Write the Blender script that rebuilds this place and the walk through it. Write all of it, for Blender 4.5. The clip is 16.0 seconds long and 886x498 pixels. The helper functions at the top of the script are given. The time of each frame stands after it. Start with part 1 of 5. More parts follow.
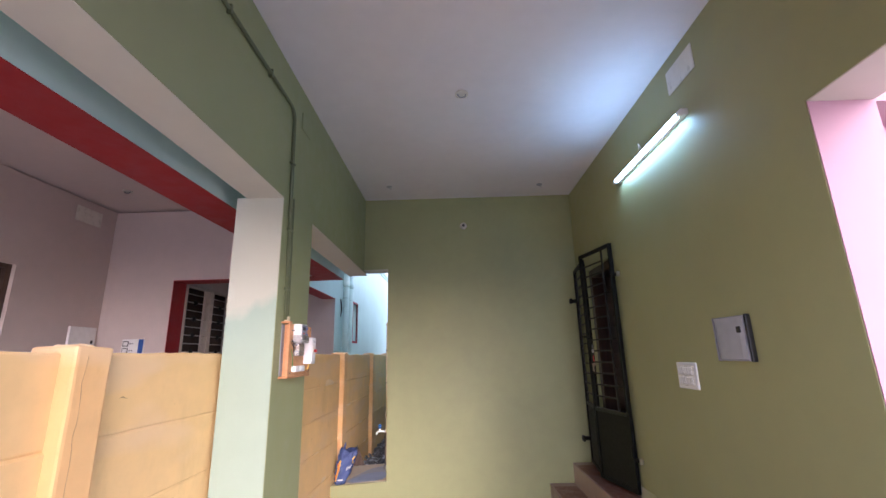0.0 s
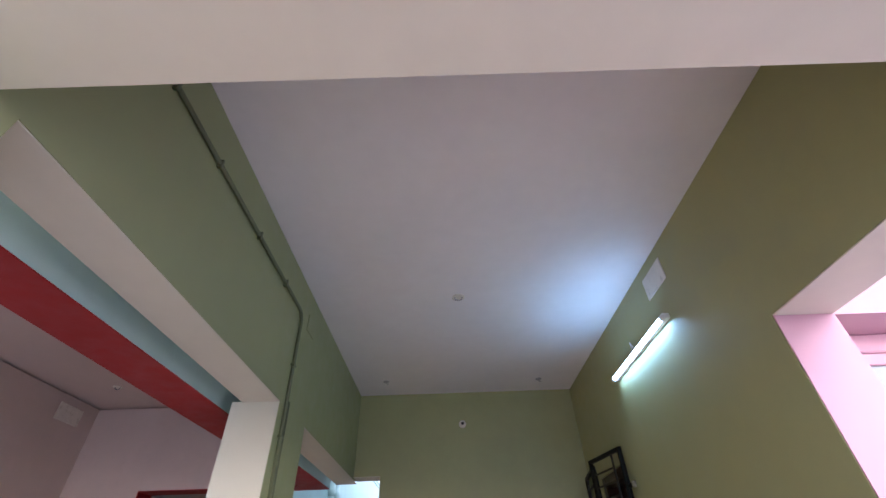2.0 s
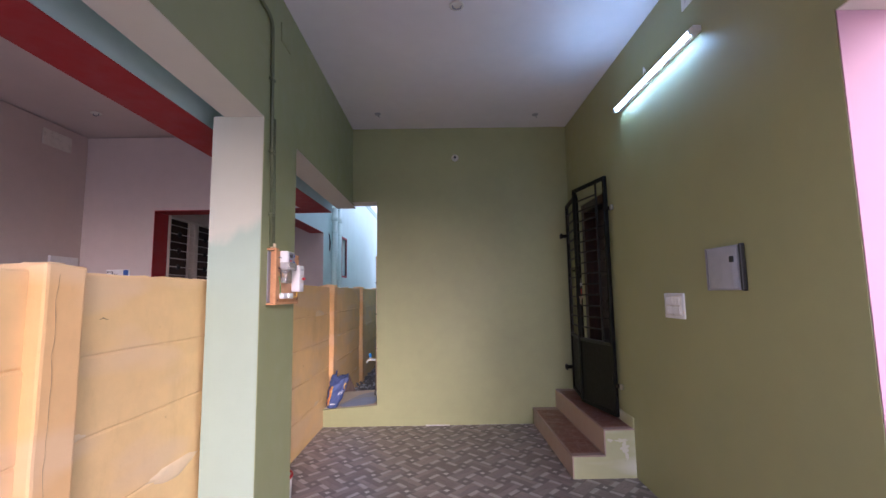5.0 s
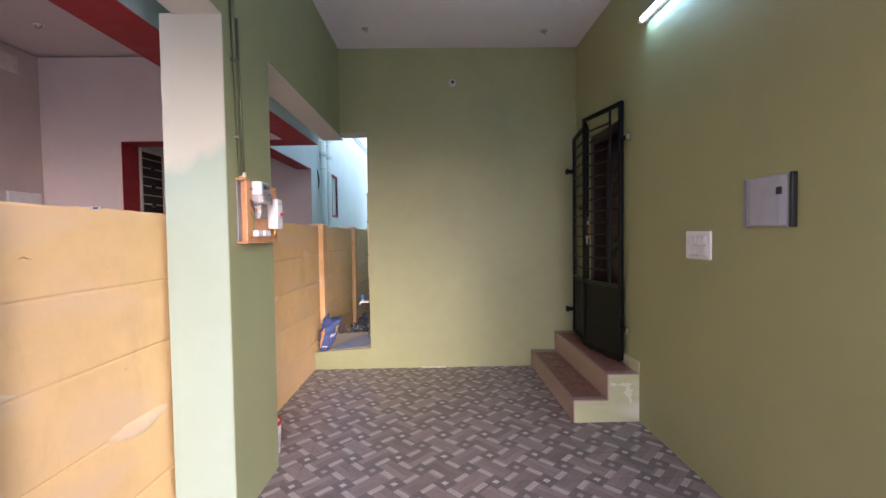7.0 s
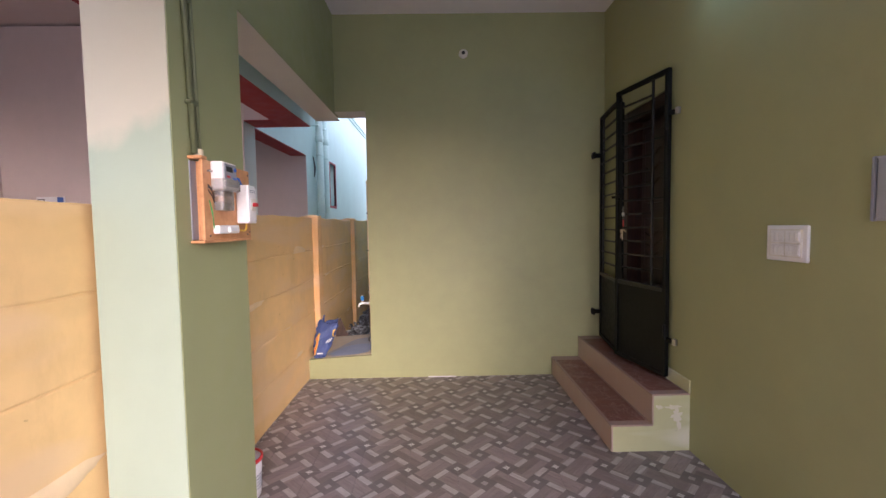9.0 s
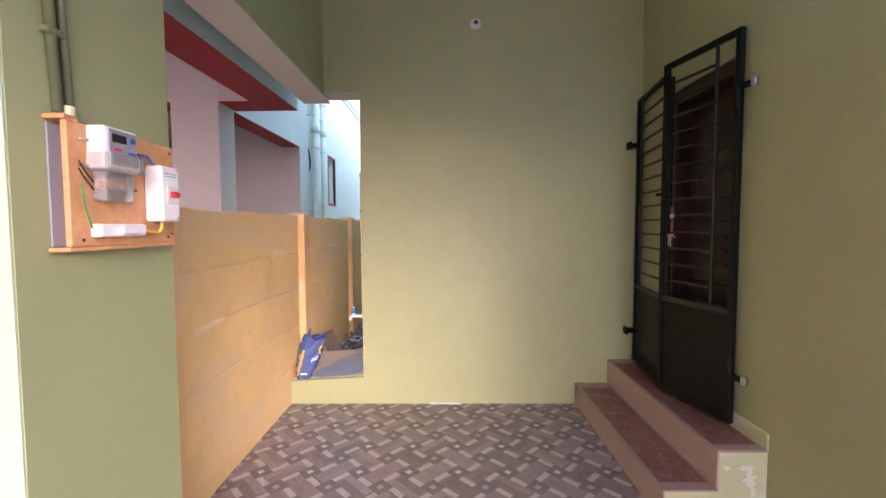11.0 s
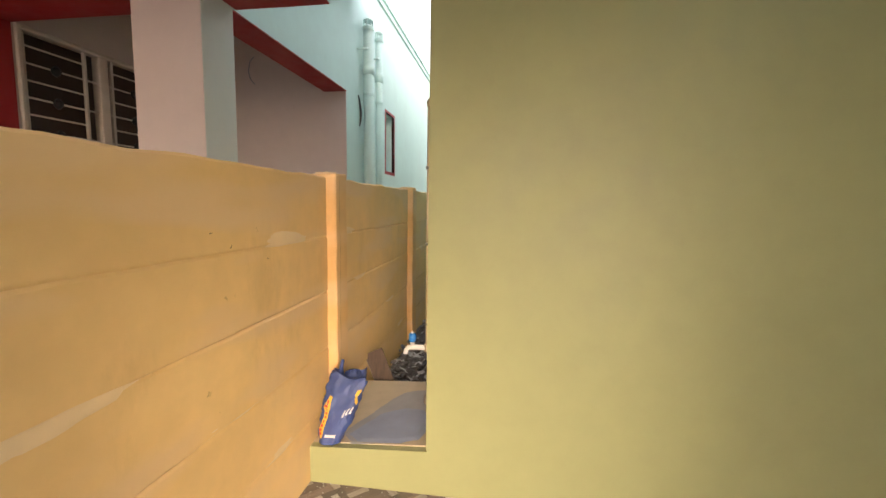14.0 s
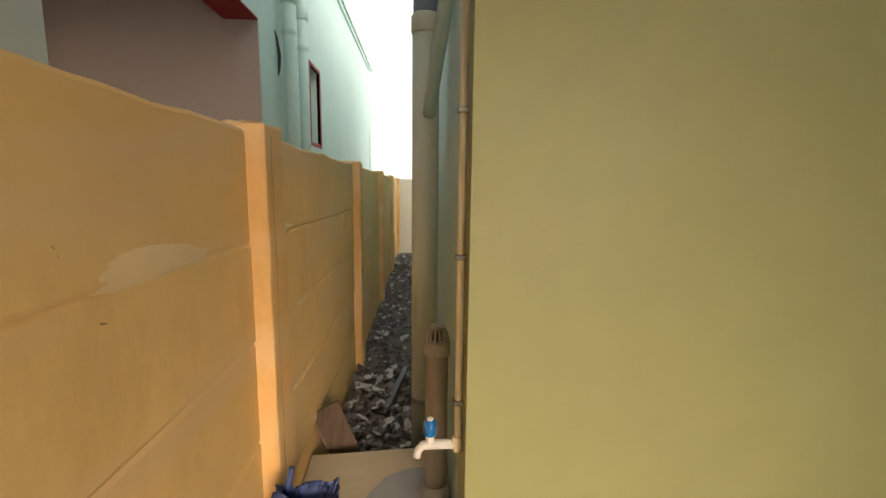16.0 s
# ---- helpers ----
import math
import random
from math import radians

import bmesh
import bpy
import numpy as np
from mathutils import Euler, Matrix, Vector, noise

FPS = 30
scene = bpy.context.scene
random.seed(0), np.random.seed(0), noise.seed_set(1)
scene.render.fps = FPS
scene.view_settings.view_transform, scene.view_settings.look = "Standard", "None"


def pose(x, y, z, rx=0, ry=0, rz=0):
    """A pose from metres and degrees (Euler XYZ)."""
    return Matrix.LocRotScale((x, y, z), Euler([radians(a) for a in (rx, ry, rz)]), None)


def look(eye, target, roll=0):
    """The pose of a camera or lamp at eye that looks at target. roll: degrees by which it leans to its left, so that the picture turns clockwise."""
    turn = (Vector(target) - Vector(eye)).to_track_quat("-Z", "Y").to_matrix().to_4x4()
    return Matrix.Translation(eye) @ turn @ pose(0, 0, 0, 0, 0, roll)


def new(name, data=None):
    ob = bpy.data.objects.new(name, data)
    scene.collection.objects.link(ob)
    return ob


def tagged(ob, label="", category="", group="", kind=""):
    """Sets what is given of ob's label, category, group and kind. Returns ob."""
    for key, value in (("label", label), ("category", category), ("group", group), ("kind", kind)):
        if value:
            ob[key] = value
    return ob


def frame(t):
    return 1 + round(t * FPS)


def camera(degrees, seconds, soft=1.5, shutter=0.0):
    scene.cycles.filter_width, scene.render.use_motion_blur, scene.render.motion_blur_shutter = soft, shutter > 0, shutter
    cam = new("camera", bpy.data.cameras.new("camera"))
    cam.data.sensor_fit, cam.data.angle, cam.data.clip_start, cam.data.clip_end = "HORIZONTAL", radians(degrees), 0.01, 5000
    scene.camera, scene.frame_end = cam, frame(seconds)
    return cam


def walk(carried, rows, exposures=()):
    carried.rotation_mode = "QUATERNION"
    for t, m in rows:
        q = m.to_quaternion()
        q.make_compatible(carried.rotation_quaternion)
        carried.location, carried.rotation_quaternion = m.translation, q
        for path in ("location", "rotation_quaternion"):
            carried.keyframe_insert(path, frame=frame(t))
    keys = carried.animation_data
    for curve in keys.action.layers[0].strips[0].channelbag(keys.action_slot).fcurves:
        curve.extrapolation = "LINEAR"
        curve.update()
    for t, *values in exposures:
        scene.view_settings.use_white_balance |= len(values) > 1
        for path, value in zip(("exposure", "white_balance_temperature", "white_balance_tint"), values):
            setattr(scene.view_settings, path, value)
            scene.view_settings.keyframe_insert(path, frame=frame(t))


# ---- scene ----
cam = camera(92.4, 16.0)
PATH = [
    (0, (-0.032, 0.04, 1.523), (-0.064, 1.98, 2.009), -1.4),
    (0.5, (-0.03, 0.006, 1.547), (-0.052, 1.869, 2.275), -1.4),
    (1, (-0.022, -0.034, 1.568), (-0.033, 1.726, 2.519), -1.6),
    (1.5, (-0.029, -0.072, 1.579), (-0.028, 1.582, 2.703), -1.8),
    (2, (-0.033, -0.095, 1.583), (-0.027, 1.47, 2.828), -2.0),
    (2.5, (-0.043, -0.05, 1.577), (-0.029, 1.547, 2.781), -2.0),
    (3, (-0.04, -0.004, 1.574), (-0.027, 1.71, 2.605), -1.9),
    (3.5, (-0.047, 0.037, 1.56), (-0.034, 1.851, 2.402), -1.6),
    (4, (-0.048, 0.081, 1.538), (-0.036, 1.98, 2.165), -1.3),
    (4.5, (-0.05, 0.121, 1.506), (-0.036, 2.076, 1.924), -1.1),
    (5, (-0.048, 0.135, 1.467), (-0.035, 2.124, 1.673), -0.9),
    (5.2, (-0.064, 0.134, 1.451), (-0.042, 2.129, 1.591), -0.8),
    (7.5, (-0.062, 0.583, 1.443), (-0.028, 2.581, 1.36), -0.8),
    (8, (-0.063, 0.711, 1.456), (-0.035, 2.708, 1.35), -0.9),
    (8.5, (-0.11, 0.895, 1.459), (-0.083, 2.891, 1.348), -0.9),
    (9, (-0.122, 0.992, 1.467), (-0.099, 2.988, 1.356), -0.9),
    (11.5, (-0.089, 1.85, 1.474), (-0.109, 3.847, 1.364), -0.1),
    (12, (-0.087, 2.12, 1.464), (-0.103, 4.116, 1.344), 0.2),
    (12.5, (-0.098, 2.355, 1.457), (-0.128, 4.352, 1.344), 0.6),
    (13, (-0.227, 2.625, 1.45), (-0.283, 4.621, 1.332), 0.9),
    (13.5, (-0.34, 2.864, 1.436), (-0.514, 4.85, 1.286), 1.0),
    (14, (-0.423, 3.121, 1.425), (-0.719, 5.088, 1.217), 0.8),
    (14.5, (-0.569, 3.369, 1.397), (-0.845, 5.334, 1.15), -0.0),
    (15, (-0.695, 3.587, 1.406), (-0.826, 5.563, 1.126), -0.1),
    (15.5, (-0.784, 3.86, 1.408), (-0.877, 5.837, 1.123), 0.1),
    (16, (-0.901, 4.062, 1.411), (-0.794, 6.038, 1.123), 0.7),
]
EXPOSURES = [(0, 1.86, 5420, 28), (1, 2.02, 5450, 30), (2, 1.8, 5280, 24), (3.5, 1.97, 5450, 28), (5, 1.58, 5350, 34), (7.5, 1.93, 5550, 29), (9, 1.78, 5680, 30), (11.5, 2.37, 5650, 33), (12.5, 2.38, 6450, 20), (13.5, 2.34, 6800, 19), (14, 2.1, 6950, 18), (14.5, 1.72, 7400, 14), (16, 1.6, 7350, 12)]
walk(cam, [(t, look(eye, target, roll)) for t, eye, target, roll in PATH], EXPOSURES)

# ---- world, sun, lamps ----
SUN_ELEV, SUN_AZ = 16.5, 162.0      # azimuth clockwise from +y
world = bpy.data.worlds.new("sky")
scene.world = world
world.use_nodes = True
wn = world.node_tree
for n in list(wn.nodes):
    wn.nodes.remove(n)
w_out = wn.nodes.new("ShaderNodeOutputWorld")
w_bg = wn.nodes.new("ShaderNodeBackground")
w_sky = wn.nodes.new("ShaderNodeTexSky")
w_sky.sky_type = "NISHITA"
w_sky.sun_disc = False
w_sky.sun_elevation = radians(SUN_ELEV)
w_sky.sun_rotation = radians(SUN_AZ)
w_sky.dust_density = 3.0
w_bg.inputs["Strength"].default_value = 0.15
w_haze = wn.nodes.new("ShaderNodeHueSaturation")      # hazy sky
w_haze.inputs["Saturation"].default_value = 0.7
wn.links.new(w_sky.outputs[0], w_haze.inputs["Color"])
w_veil = wn.nodes.new("ShaderNodeMix")                 # even white veil of thin cloud
w_veil.data_type = "RGBA"
w_veil.inputs["Factor"].default_value = 0.5
w_veil.inputs["B"].default_value = (5.6, 5.8, 6.1, 1)
wn.links.new(w_haze.outputs[0], w_veil.inputs["A"])
wn.links.new(w_veil.outputs["Result"], w_bg.inputs[0])
wn.links.new(w_bg.outputs[0], w_out.inputs[0])

sun_data = bpy.data.lights.new("sun", "SUN")
sun_data.energy = 0.30
sun_data.angle = radians(16)
sun_data.color = (1.0, 0.85, 0.66)
sun = new("sun", sun_data)
a, e = radians(SUN_AZ), radians(SUN_ELEV)
sun_way = Vector((math.sin(a) * math.cos(e), math.cos(a) * math.cos(e), math.sin(e)))
sun.matrix_world = look(sun_way * 50, (0, 0, 0))


# ---- materials ----
def nodes_of(name):
    m = bpy.data.materials.new(name)
    m.use_nodes = True
    return m, m.node_tree, m.node_tree.nodes["Principled BSDF"]


def link(nt, a, b):
    nt.links.new(a, b)


def noise_node(nt, scale, detail=4.0, rough=0.55, stretch=None):
    co = nt.nodes.new("ShaderNodeTexCoord")
    n = nt.nodes.new("ShaderNodeTexNoise")
    n.inputs["Scale"].default_value = scale
    n.inputs["Detail"].default_value = detail
    n.inputs["Roughness"].default_value = rough
    if stretch:
        mp = nt.nodes.new("ShaderNodeMapping")
        mp.inputs["Scale"].default_value = stretch
        link(nt, co.outputs["Object"], mp.inputs[0])
        link(nt, mp.outputs[0], n.inputs["Vector"])
    else:
        link(nt, co.outputs["Object"], n.inputs["Vector"])
    return n


def ramp(nt, src, stops):
    r = nt.nodes.new("ShaderNodeValToRGB")
    els = r.color_ramp.elements
    while len(els) < len(stops):
        els.new(0.5)
    for el, (p, c) in zip(els, stops):
        el.position = p
        el.color = (*c, 1) if len(c) == 3 else c
    link(nt, src, r.inputs[0])
    return r


def mix(nt, fac, ca, cb, blend="MIX"):
    m = nt.nodes.new("ShaderNodeMix")
    m.data_type, m.blend_type = "RGBA", blend
    for sock, v in ((m.inputs["Factor"], fac), (m.inputs["A"], ca), (m.inputs["B"], cb)):
        if isinstance(v, (int, float)):
            sock.default_value = v
        elif isinstance(v, tuple):
            sock.default_value = (*v, 1)
        else:
            link(nt, v, sock)
    return m.outputs["Result"]


def scaled(c, k):
    return tuple(min(1.0, x * k) for x in c)


def bump(nt, bsdf, sources):
    prev = None
    for src, strength, dist in sources:
        b = nt.nodes.new("ShaderNodeBump")
        b.inputs["Strength"].default_value = strength
        b.inputs["Distance"].default_value = dist
        link(nt, src, b.inputs["Height"])
        if prev:
            link(nt, prev.outputs[0], b.inputs["Normal"])
        prev = b
    link(nt, prev.outputs[0], bsdf.inputs["Normal"])


def paint(name, col, rough=0.6, vary=0.09, stain=None, relief=0.25, patch=None, blotch=None):
    """Emulsion on plaster: roller cloud, fine grain, faint trowel waves, optional stains and a worn patch colour."""
    m, nt, b = nodes_of(name)
    big = noise_node(nt, 1.3, 3)
    mid = noise_node(nt, 9.0, 5)
    fine = noise_node(nt, 160.0, 3)
    c1 = ramp(nt, big.outputs[0], [(0.3, scaled(col, 1 - vary)), (0.7, scaled(col, 1 + vary))]).outputs[0]
    c2 = mix(nt, 0.35, c1, ramp(nt, mid.outputs[0], [(0.35, scaled(col, 1 - vary)), (0.65, scaled(col, 1 + vary))]).outputs[0])
    if stain:
        s = noise_node(nt, 3.1, 8, 0.7, (1, 1, 0.35))
        f = ramp(nt, s.outputs[0], [(0.56, (0, 0, 0)), (0.78, (0.75, 0.75, 0.75))]).outputs[0]
        c2 = mix(nt, f, c2, stain)
    if blotch:
        s = noise_node(nt, 0.9, 5, 0.6, (1, 1, 1.5))
        f = ramp(nt, s.outputs[0], [(0.40, (0, 0, 0)), (0.66, (0.38, 0.38, 0.38))]).outputs[0]
        c2 = mix(nt, f, c2, blotch)
    if patch:
        s = noise_node(nt, 2.2, 2, 0.4, (0.6, 0.6, 2.2))
        f = ramp(nt, s.outputs[0], [(0.50, (0, 0, 0)), (0.64, (0.75, 0.75, 0.75))]).outputs[0]
        c2 = mix(nt, f, c2, patch)
        pits = nt.nodes.new("ShaderNodeTexVoronoi")
        co = nt.nodes.new("ShaderNodeTexCoord")
        pits.inputs["Scale"].default_value = 8.0
        warp = noise_node(nt, 26.0, 2)
        add = nt.nodes.new("ShaderNodeVectorMath")
        add.operation = "MULTIPLY_ADD"
        link(nt, warp.outputs["Color"], add.inputs[0])
        add.inputs[1].default_value = (0.07, 0.07, 0.07)
        link(nt, co.outputs["Object"], add.inputs[2])
        link(nt, add.outputs[0], pits.inputs["Vector"])
        pf = ramp(nt, pits.outputs["Distance"], [(0.035, (1, 1, 1)), (0.075, (0, 0, 0))]).outputs[0]
        gate_n = noise_node(nt, 5.0, 2)
        gf = ramp(nt, gate_n.outputs[0], [(0.50, (0, 0, 0)), (0.57, (0.5, 0.5, 0.5))]).outputs[0]
        c2 = mix(nt, mix(nt, 1.0, pf, gf, "MULTIPLY"), c2, (col[0] * 0.45, col[1] * 0.38, col[2] * 0.32))
    link(nt, c2, b.inputs["Base Color"])
    rr = ramp(nt, mid.outputs[0], [(0.3, (rough - 0.08,) * 3), (0.7, (rough + 0.1,) * 3)])
    link(nt, rr.outputs[0], b.inputs["Roughness"])
    bump(nt, b, [(big.outputs[0], relief, 0.03), (mid.outputs[0], relief * 0.6, 0.006), (fine.outputs[0], relief * 0.5, 0.001)])
    return m


def plain(name, col, rough=0.5, metal=0.0, vary=0.06, scale=14.0, relief=0.1, trans=0.0):
    m, nt, b = nodes_of(name)
    n = noise_node(nt, scale, 4)
    c = ramp(nt, n.outputs[0], [(0.3, scaled(col, 1 - vary)), (0.7, scaled(col, 1 + vary))])
    link(nt, c.outputs[0], b.inputs["Base Color"])
    rr = ramp(nt, n.outputs[0], [(0.3, (max(0.02, rough - 0.06),) * 3), (0.7, (min(1, rough + 0.08),) * 3)])
    link(nt, rr.outputs[0], b.inputs["Roughness"])
    b.inputs["Metallic"].default_value = metal
    b.inputs["Transmission Weight"].default_value = trans
    if relief:
        bump(nt, b, [(n.outputs[0], relief, 0.002)])
    return m


def wood(name, dark, light, rough=0.5, axis=(1, 1, 0.08), scale=40.0):
    m, nt, b = nodes_of(name)
    n = noise_node(nt, scale, 6, 0.65, axis)
    big = noise_node(nt, 3.0, 2)
    c = ramp(nt, n.outputs[0], [(0.3, dark), (0.7, light)]).outputs[0]
    c = mix(nt, ramp(nt, big.outputs[0], [(0.4, (0, 0, 0)), (0.7, (0.4, 0.4, 0.4))]).outputs[0], c, scaled(dark, 0.8))
    link(nt, c, b.inputs["Base Color"])
    b.inputs["Roughness"].default_value = rough
    bump(nt, b, [(n.outputs[0], 0.25, 0.002)])
    return m


def maths(nt, op, a, b=None, c=None):
    n = nt.nodes.new("ShaderNodeMath")
    n.operation = op
    for i, v in enumerate((a, b, c)):
        if v is None:
            continue
        if isinstance(v, (int, float)):
            n.inputs[i].default_value = v
        else:
            link(nt, v, n.inputs[i])
    return n.outputs[0]


TILE, TX, TY = 0.2965, -0.027, 3.476


def weave_tile(name):
    """Printed floor tile: basket weave of wood-look strips laid on the diagonal with pale square dots at the crossings."""
    m, nt, b = nodes_of(name)
    geo = nt.nodes.new("ShaderNodeNewGeometry")
    sep = nt.nodes.new("ShaderNodeSeparateXYZ")
    link(nt, geo.outputs["Position"], sep.inputs[0])
    px = maths(nt, "DIVIDE", maths(nt, "SUBTRACT", sep.outputs[0], TX), TILE)
    py = maths(nt, "DIVIDE", maths(nt, "SUBTRACT", sep.outputs[1], TY), TILE)
    u, v = maths(nt, "ADD", px, py), maths(nt, "SUBTRACT", px, py)
    iu, iv = maths(nt, "FLOOR", u), maths(nt, "FLOOR", v)
    fu, fv = maths(nt, "FRACT", u), maths(nt, "FRACT", v)
    par = maths(nt, "FLOORED_MODULO", maths(nt, "ADD", iu, iv), 2.0)
    inv = maths(nt, "SUBTRACT", 1.0, par)
    s = maths(nt, "ADD", maths(nt, "MULTIPLY", par, fu), maths(nt, "MULTIPLY", inv, fv))
    along = maths(nt, "ADD", maths(nt, "MULTIPLY", par, fv), maths(nt, "MULTIPLY", inv, fu))
    k = maths(nt, "FLOOR", maths(nt, "MULTIPLY", s, 4.0))
    ks = maths(nt, "FRACT", maths(nt, "MULTIPLY", s, 4.0))
    comb = nt.nodes.new("ShaderNodeCombineXYZ")
    link(nt, iu, comb.inputs[0])
    link(nt, iv, comb.inputs[1])
    link(nt, k, comb.inputs[2])
    wn_ = nt.nodes.new("ShaderNodeTexWhiteNoise")
    wn_.noise_dimensions = "3D"
    link(nt, comb.outputs[0], wn_.inputs["Vector"])
    col = ramp(nt, wn_.outputs[0], [(0.0, (0.16, 0.122, 0.112)), (0.4, (0.27, 0.21, 0.195)), (0.75, (0.34, 0.26, 0.24)), (1.0, (0.22, 0.18, 0.18))]).outputs[0]
    sm = maths(nt, "ABSOLUTE", maths(nt, "SUBTRACT", s, 0.5))
    am = maths(nt, "ABSOLUTE", maths(nt, "SUBTRACT", along, 0.5))
    outer = maths(nt, "GREATER_THAN", sm, 0.25)
    ends = maths(nt, "GREATER_THAN", am, 0.25)
    # dark square round each crossing, pale slat between two squares
    col = mix(nt, maths(nt, "MULTIPLY", outer, ends), col, (0.145, 0.115, 0.112))
    slat = maths(nt, "MULTIPLY", maths(nt, "MULTIPLY", outer, maths(nt, "LESS_THAN", sm, 0.425)), maths(nt, "SUBTRACT", 1.0, ends))
    col = mix(nt, slat, col, (0.56, 0.50, 0.49))
    # wood streaks along the strips
    streak_v = nt.nodes.new("ShaderNodeCombineXYZ")
    link(nt, maths(nt, "ADD", maths(nt, "MULTIPLY", s, 16.0), maths(nt, "MULTIPLY", iu, 7.3)), streak_v.inputs[0])
    link(nt, maths(nt, "ADD", maths(nt, "MULTIPLY", along, 2.2), maths(nt, "MULTIPLY", iv, 5.1)), streak_v.inputs[1])
    link(nt, par, streak_v.inputs[2])
    streak = nt.nodes.new("ShaderNodeTexNoise")
    streak.inputs["Scale"].default_value = 1.0
    streak.inputs["Detail"].default_value = 4.0
    link(nt, streak_v.outputs[0], streak.inputs["Vector"])
    col = mix(nt, 0.7, col, ramp(nt, streak.outputs[0], [(0.3, (0.6, 0.58, 0.57)), (0.65, (1, 1, 1))]).outputs[0], "MULTIPLY")
    grain = noise_node(nt, 55.0, 5, 0.6)
    col = mix(nt, 0.35, col, ramp(nt, grain.outputs[0], [(0.3, (0.68, 0.68, 0.68)), (0.7, (1, 1, 1))]).outputs[0], "MULTIPLY")
    # joints between the printed strips
    edge = maths(nt, "MULTIPLY", maths(nt, "GREATER_THAN", maths(nt, "ABSOLUTE", maths(nt, "SUBTRACT", ks, 0.5)), 0.475), maths(nt, "LESS_THAN", sm, 0.3))
    col = mix(nt, maths(nt, "MULTIPLY", edge, 0.5), col, (0.07, 0.055, 0.052))
    # bright four-pointed stars at the tile corners, dull squares at the centres
    ax = maths(nt, "ABSOLUTE", maths(nt, "SUBTRACT", px, maths(nt, "ROUND", px)))
    ay = maths(nt, "ABSOLUTE", maths(nt, "SUBTRACT", py, maths(nt, "ROUND", py)))
    star = maths(nt, "LESS_THAN", maths(nt, "ADD", maths(nt, "POWER", ax, 0.72), maths(nt, "POWER", ay, 0.72)), 0.185)
    du = maths(nt, "ABSOLUTE", maths(nt, "SUBTRACT", u, maths(nt, "ROUND", u)))
    dv = maths(nt, "ABSOLUTE", maths(nt, "SUBTRACT", v, maths(nt, "ROUND", v)))
    dot = maths(nt, "LESS_THAN", maths(nt, "MAXIMUM", du, dv), 0.08)
    odd = maths(nt, "COMPARE", maths(nt, "FLOORED_MODULO", maths(nt, "ADD", maths(nt, "ROUND", u), maths(nt, "ROUND", v)), 2.0), 1.0, 0.1)
    col = mix(nt, maths(nt, "MULTIPLY", dot, odd), col, (0.36, 0.31, 0.30))
    col = mix(nt, star, col, (0.64, 0.60, 0.58))
    dirt = noise_node(nt, 2.4, 6, 0.65)
    col = mix(nt, ramp(nt, dirt.outputs[0], [(0.36, (0.06, 0.06, 0.06)), (0.72, (0.40, 0.40, 0.40))]).outputs[0], col, (0.32, 0.27, 0.262))
    link(nt, col, b.inputs["Base Color"])
    rr = ramp(nt, dirt.outputs[0], [(0.35, (0.32,) * 3), (0.7, (0.55,) * 3)])
    link(nt, rr.outputs[0], b.inputs["Roughness"])
    bump(nt, b, [(grain.outputs[0], 0.15, 0.001)])
    return m


OLIVE = paint("olive_emulsion", (0.356, 0.362, 0.172), 0.5, 0.07)
GREEN = paint("green_emulsion", (0.31, 0.335, 0.165), 0.5, 0.07)
CREAM = paint("cream_emulsion", (0.66, 0.63, 0.52), 0.65, 0.05)
PILLAR_COATS = paint("cream_over_mint_emulsion", (0.37, 0.455, 0.355), 0.6, 0.05)
_nt = PILLAR_COATS.node_tree
_b = _nt.nodes["Principled BSDF"]
_src = _b.inputs["Base Color"].links[0].from_socket
_geo = _nt.nodes.new("ShaderNodeNewGeometry")
_sep = _nt.nodes.new("ShaderNodeSeparateXYZ")
link(_nt, _geo.outputs["Position"], _sep.inputs[0])
_brush = noise_node(_nt, 7.0, 5, 0.6, (1.0, 1.0, 0.6))
_lift = maths(_nt, "MULTIPLY", maths(_nt, "ADD", _sep.outputs[0], 1.2), 0.35)
_edge = maths(_nt, "ADD", maths(_nt, "SUBTRACT", _sep.outputs[2], _lift), maths(_nt, "MULTIPLY", _brush.outputs[0], 0.16))
_up = ramp(_nt, maths(_nt, "SUBTRACT", _edge, 1.42), [(0.46, (0, 0, 0)), (0.54, (1, 1, 1))]).outputs[0]
link(_nt, mix(_nt, _up, _src, (0.55, 0.54, 0.425)), _b.inputs["Base Color"])
WHITE = paint("white_ceiling_paint", (0.80, 0.775, 0.79), 0.7, 0.04)
PEACH = paint("peach_wall_paint", (0.85, 0.57, 0.245), 0.7, 0.10, stain=(0.64, 0.42, 0.18), relief=0.7, patch=(0.80, 0.56, 0.31), blotch=(0.64, 0.42, 0.17))
SMEAR = paint("pale_plaster_smear", (0.84, 0.63, 0.37), 0.75, 0.10, relief=0.6)
CRACK = plain("dark_crack", (0.36, 0.22, 0.10), 0.9, relief=0.4)
ORANGE = paint("orange_post_paint", (0.80, 0.49, 0.20), 0.7, 0.10, stain=(0.56, 0.34, 0.14), relief=0.5, patch=(0.82, 0.56, 0.30))
N_WHITE = paint("white_wall_paint", (0.62, 0.525, 0.49), 0.65, 0.05)
N_MINT = paint("mint_wall_paint", (0.52, 0.68, 0.64), 0.65, 0.06, stain=(0.45, 0.60, 0.56))
N_PALE = paint("pale_pillar_paint", (0.62, 0.66, 0.61), 0.65, 0.05)
RED = paint("red_trim_paint", (0.33, 0.013, 0.016), 0.6, 0.08)
PINK = paint("pink_wall_paint", (0.58, 0.33, 0.41), 0.6, 0.04)
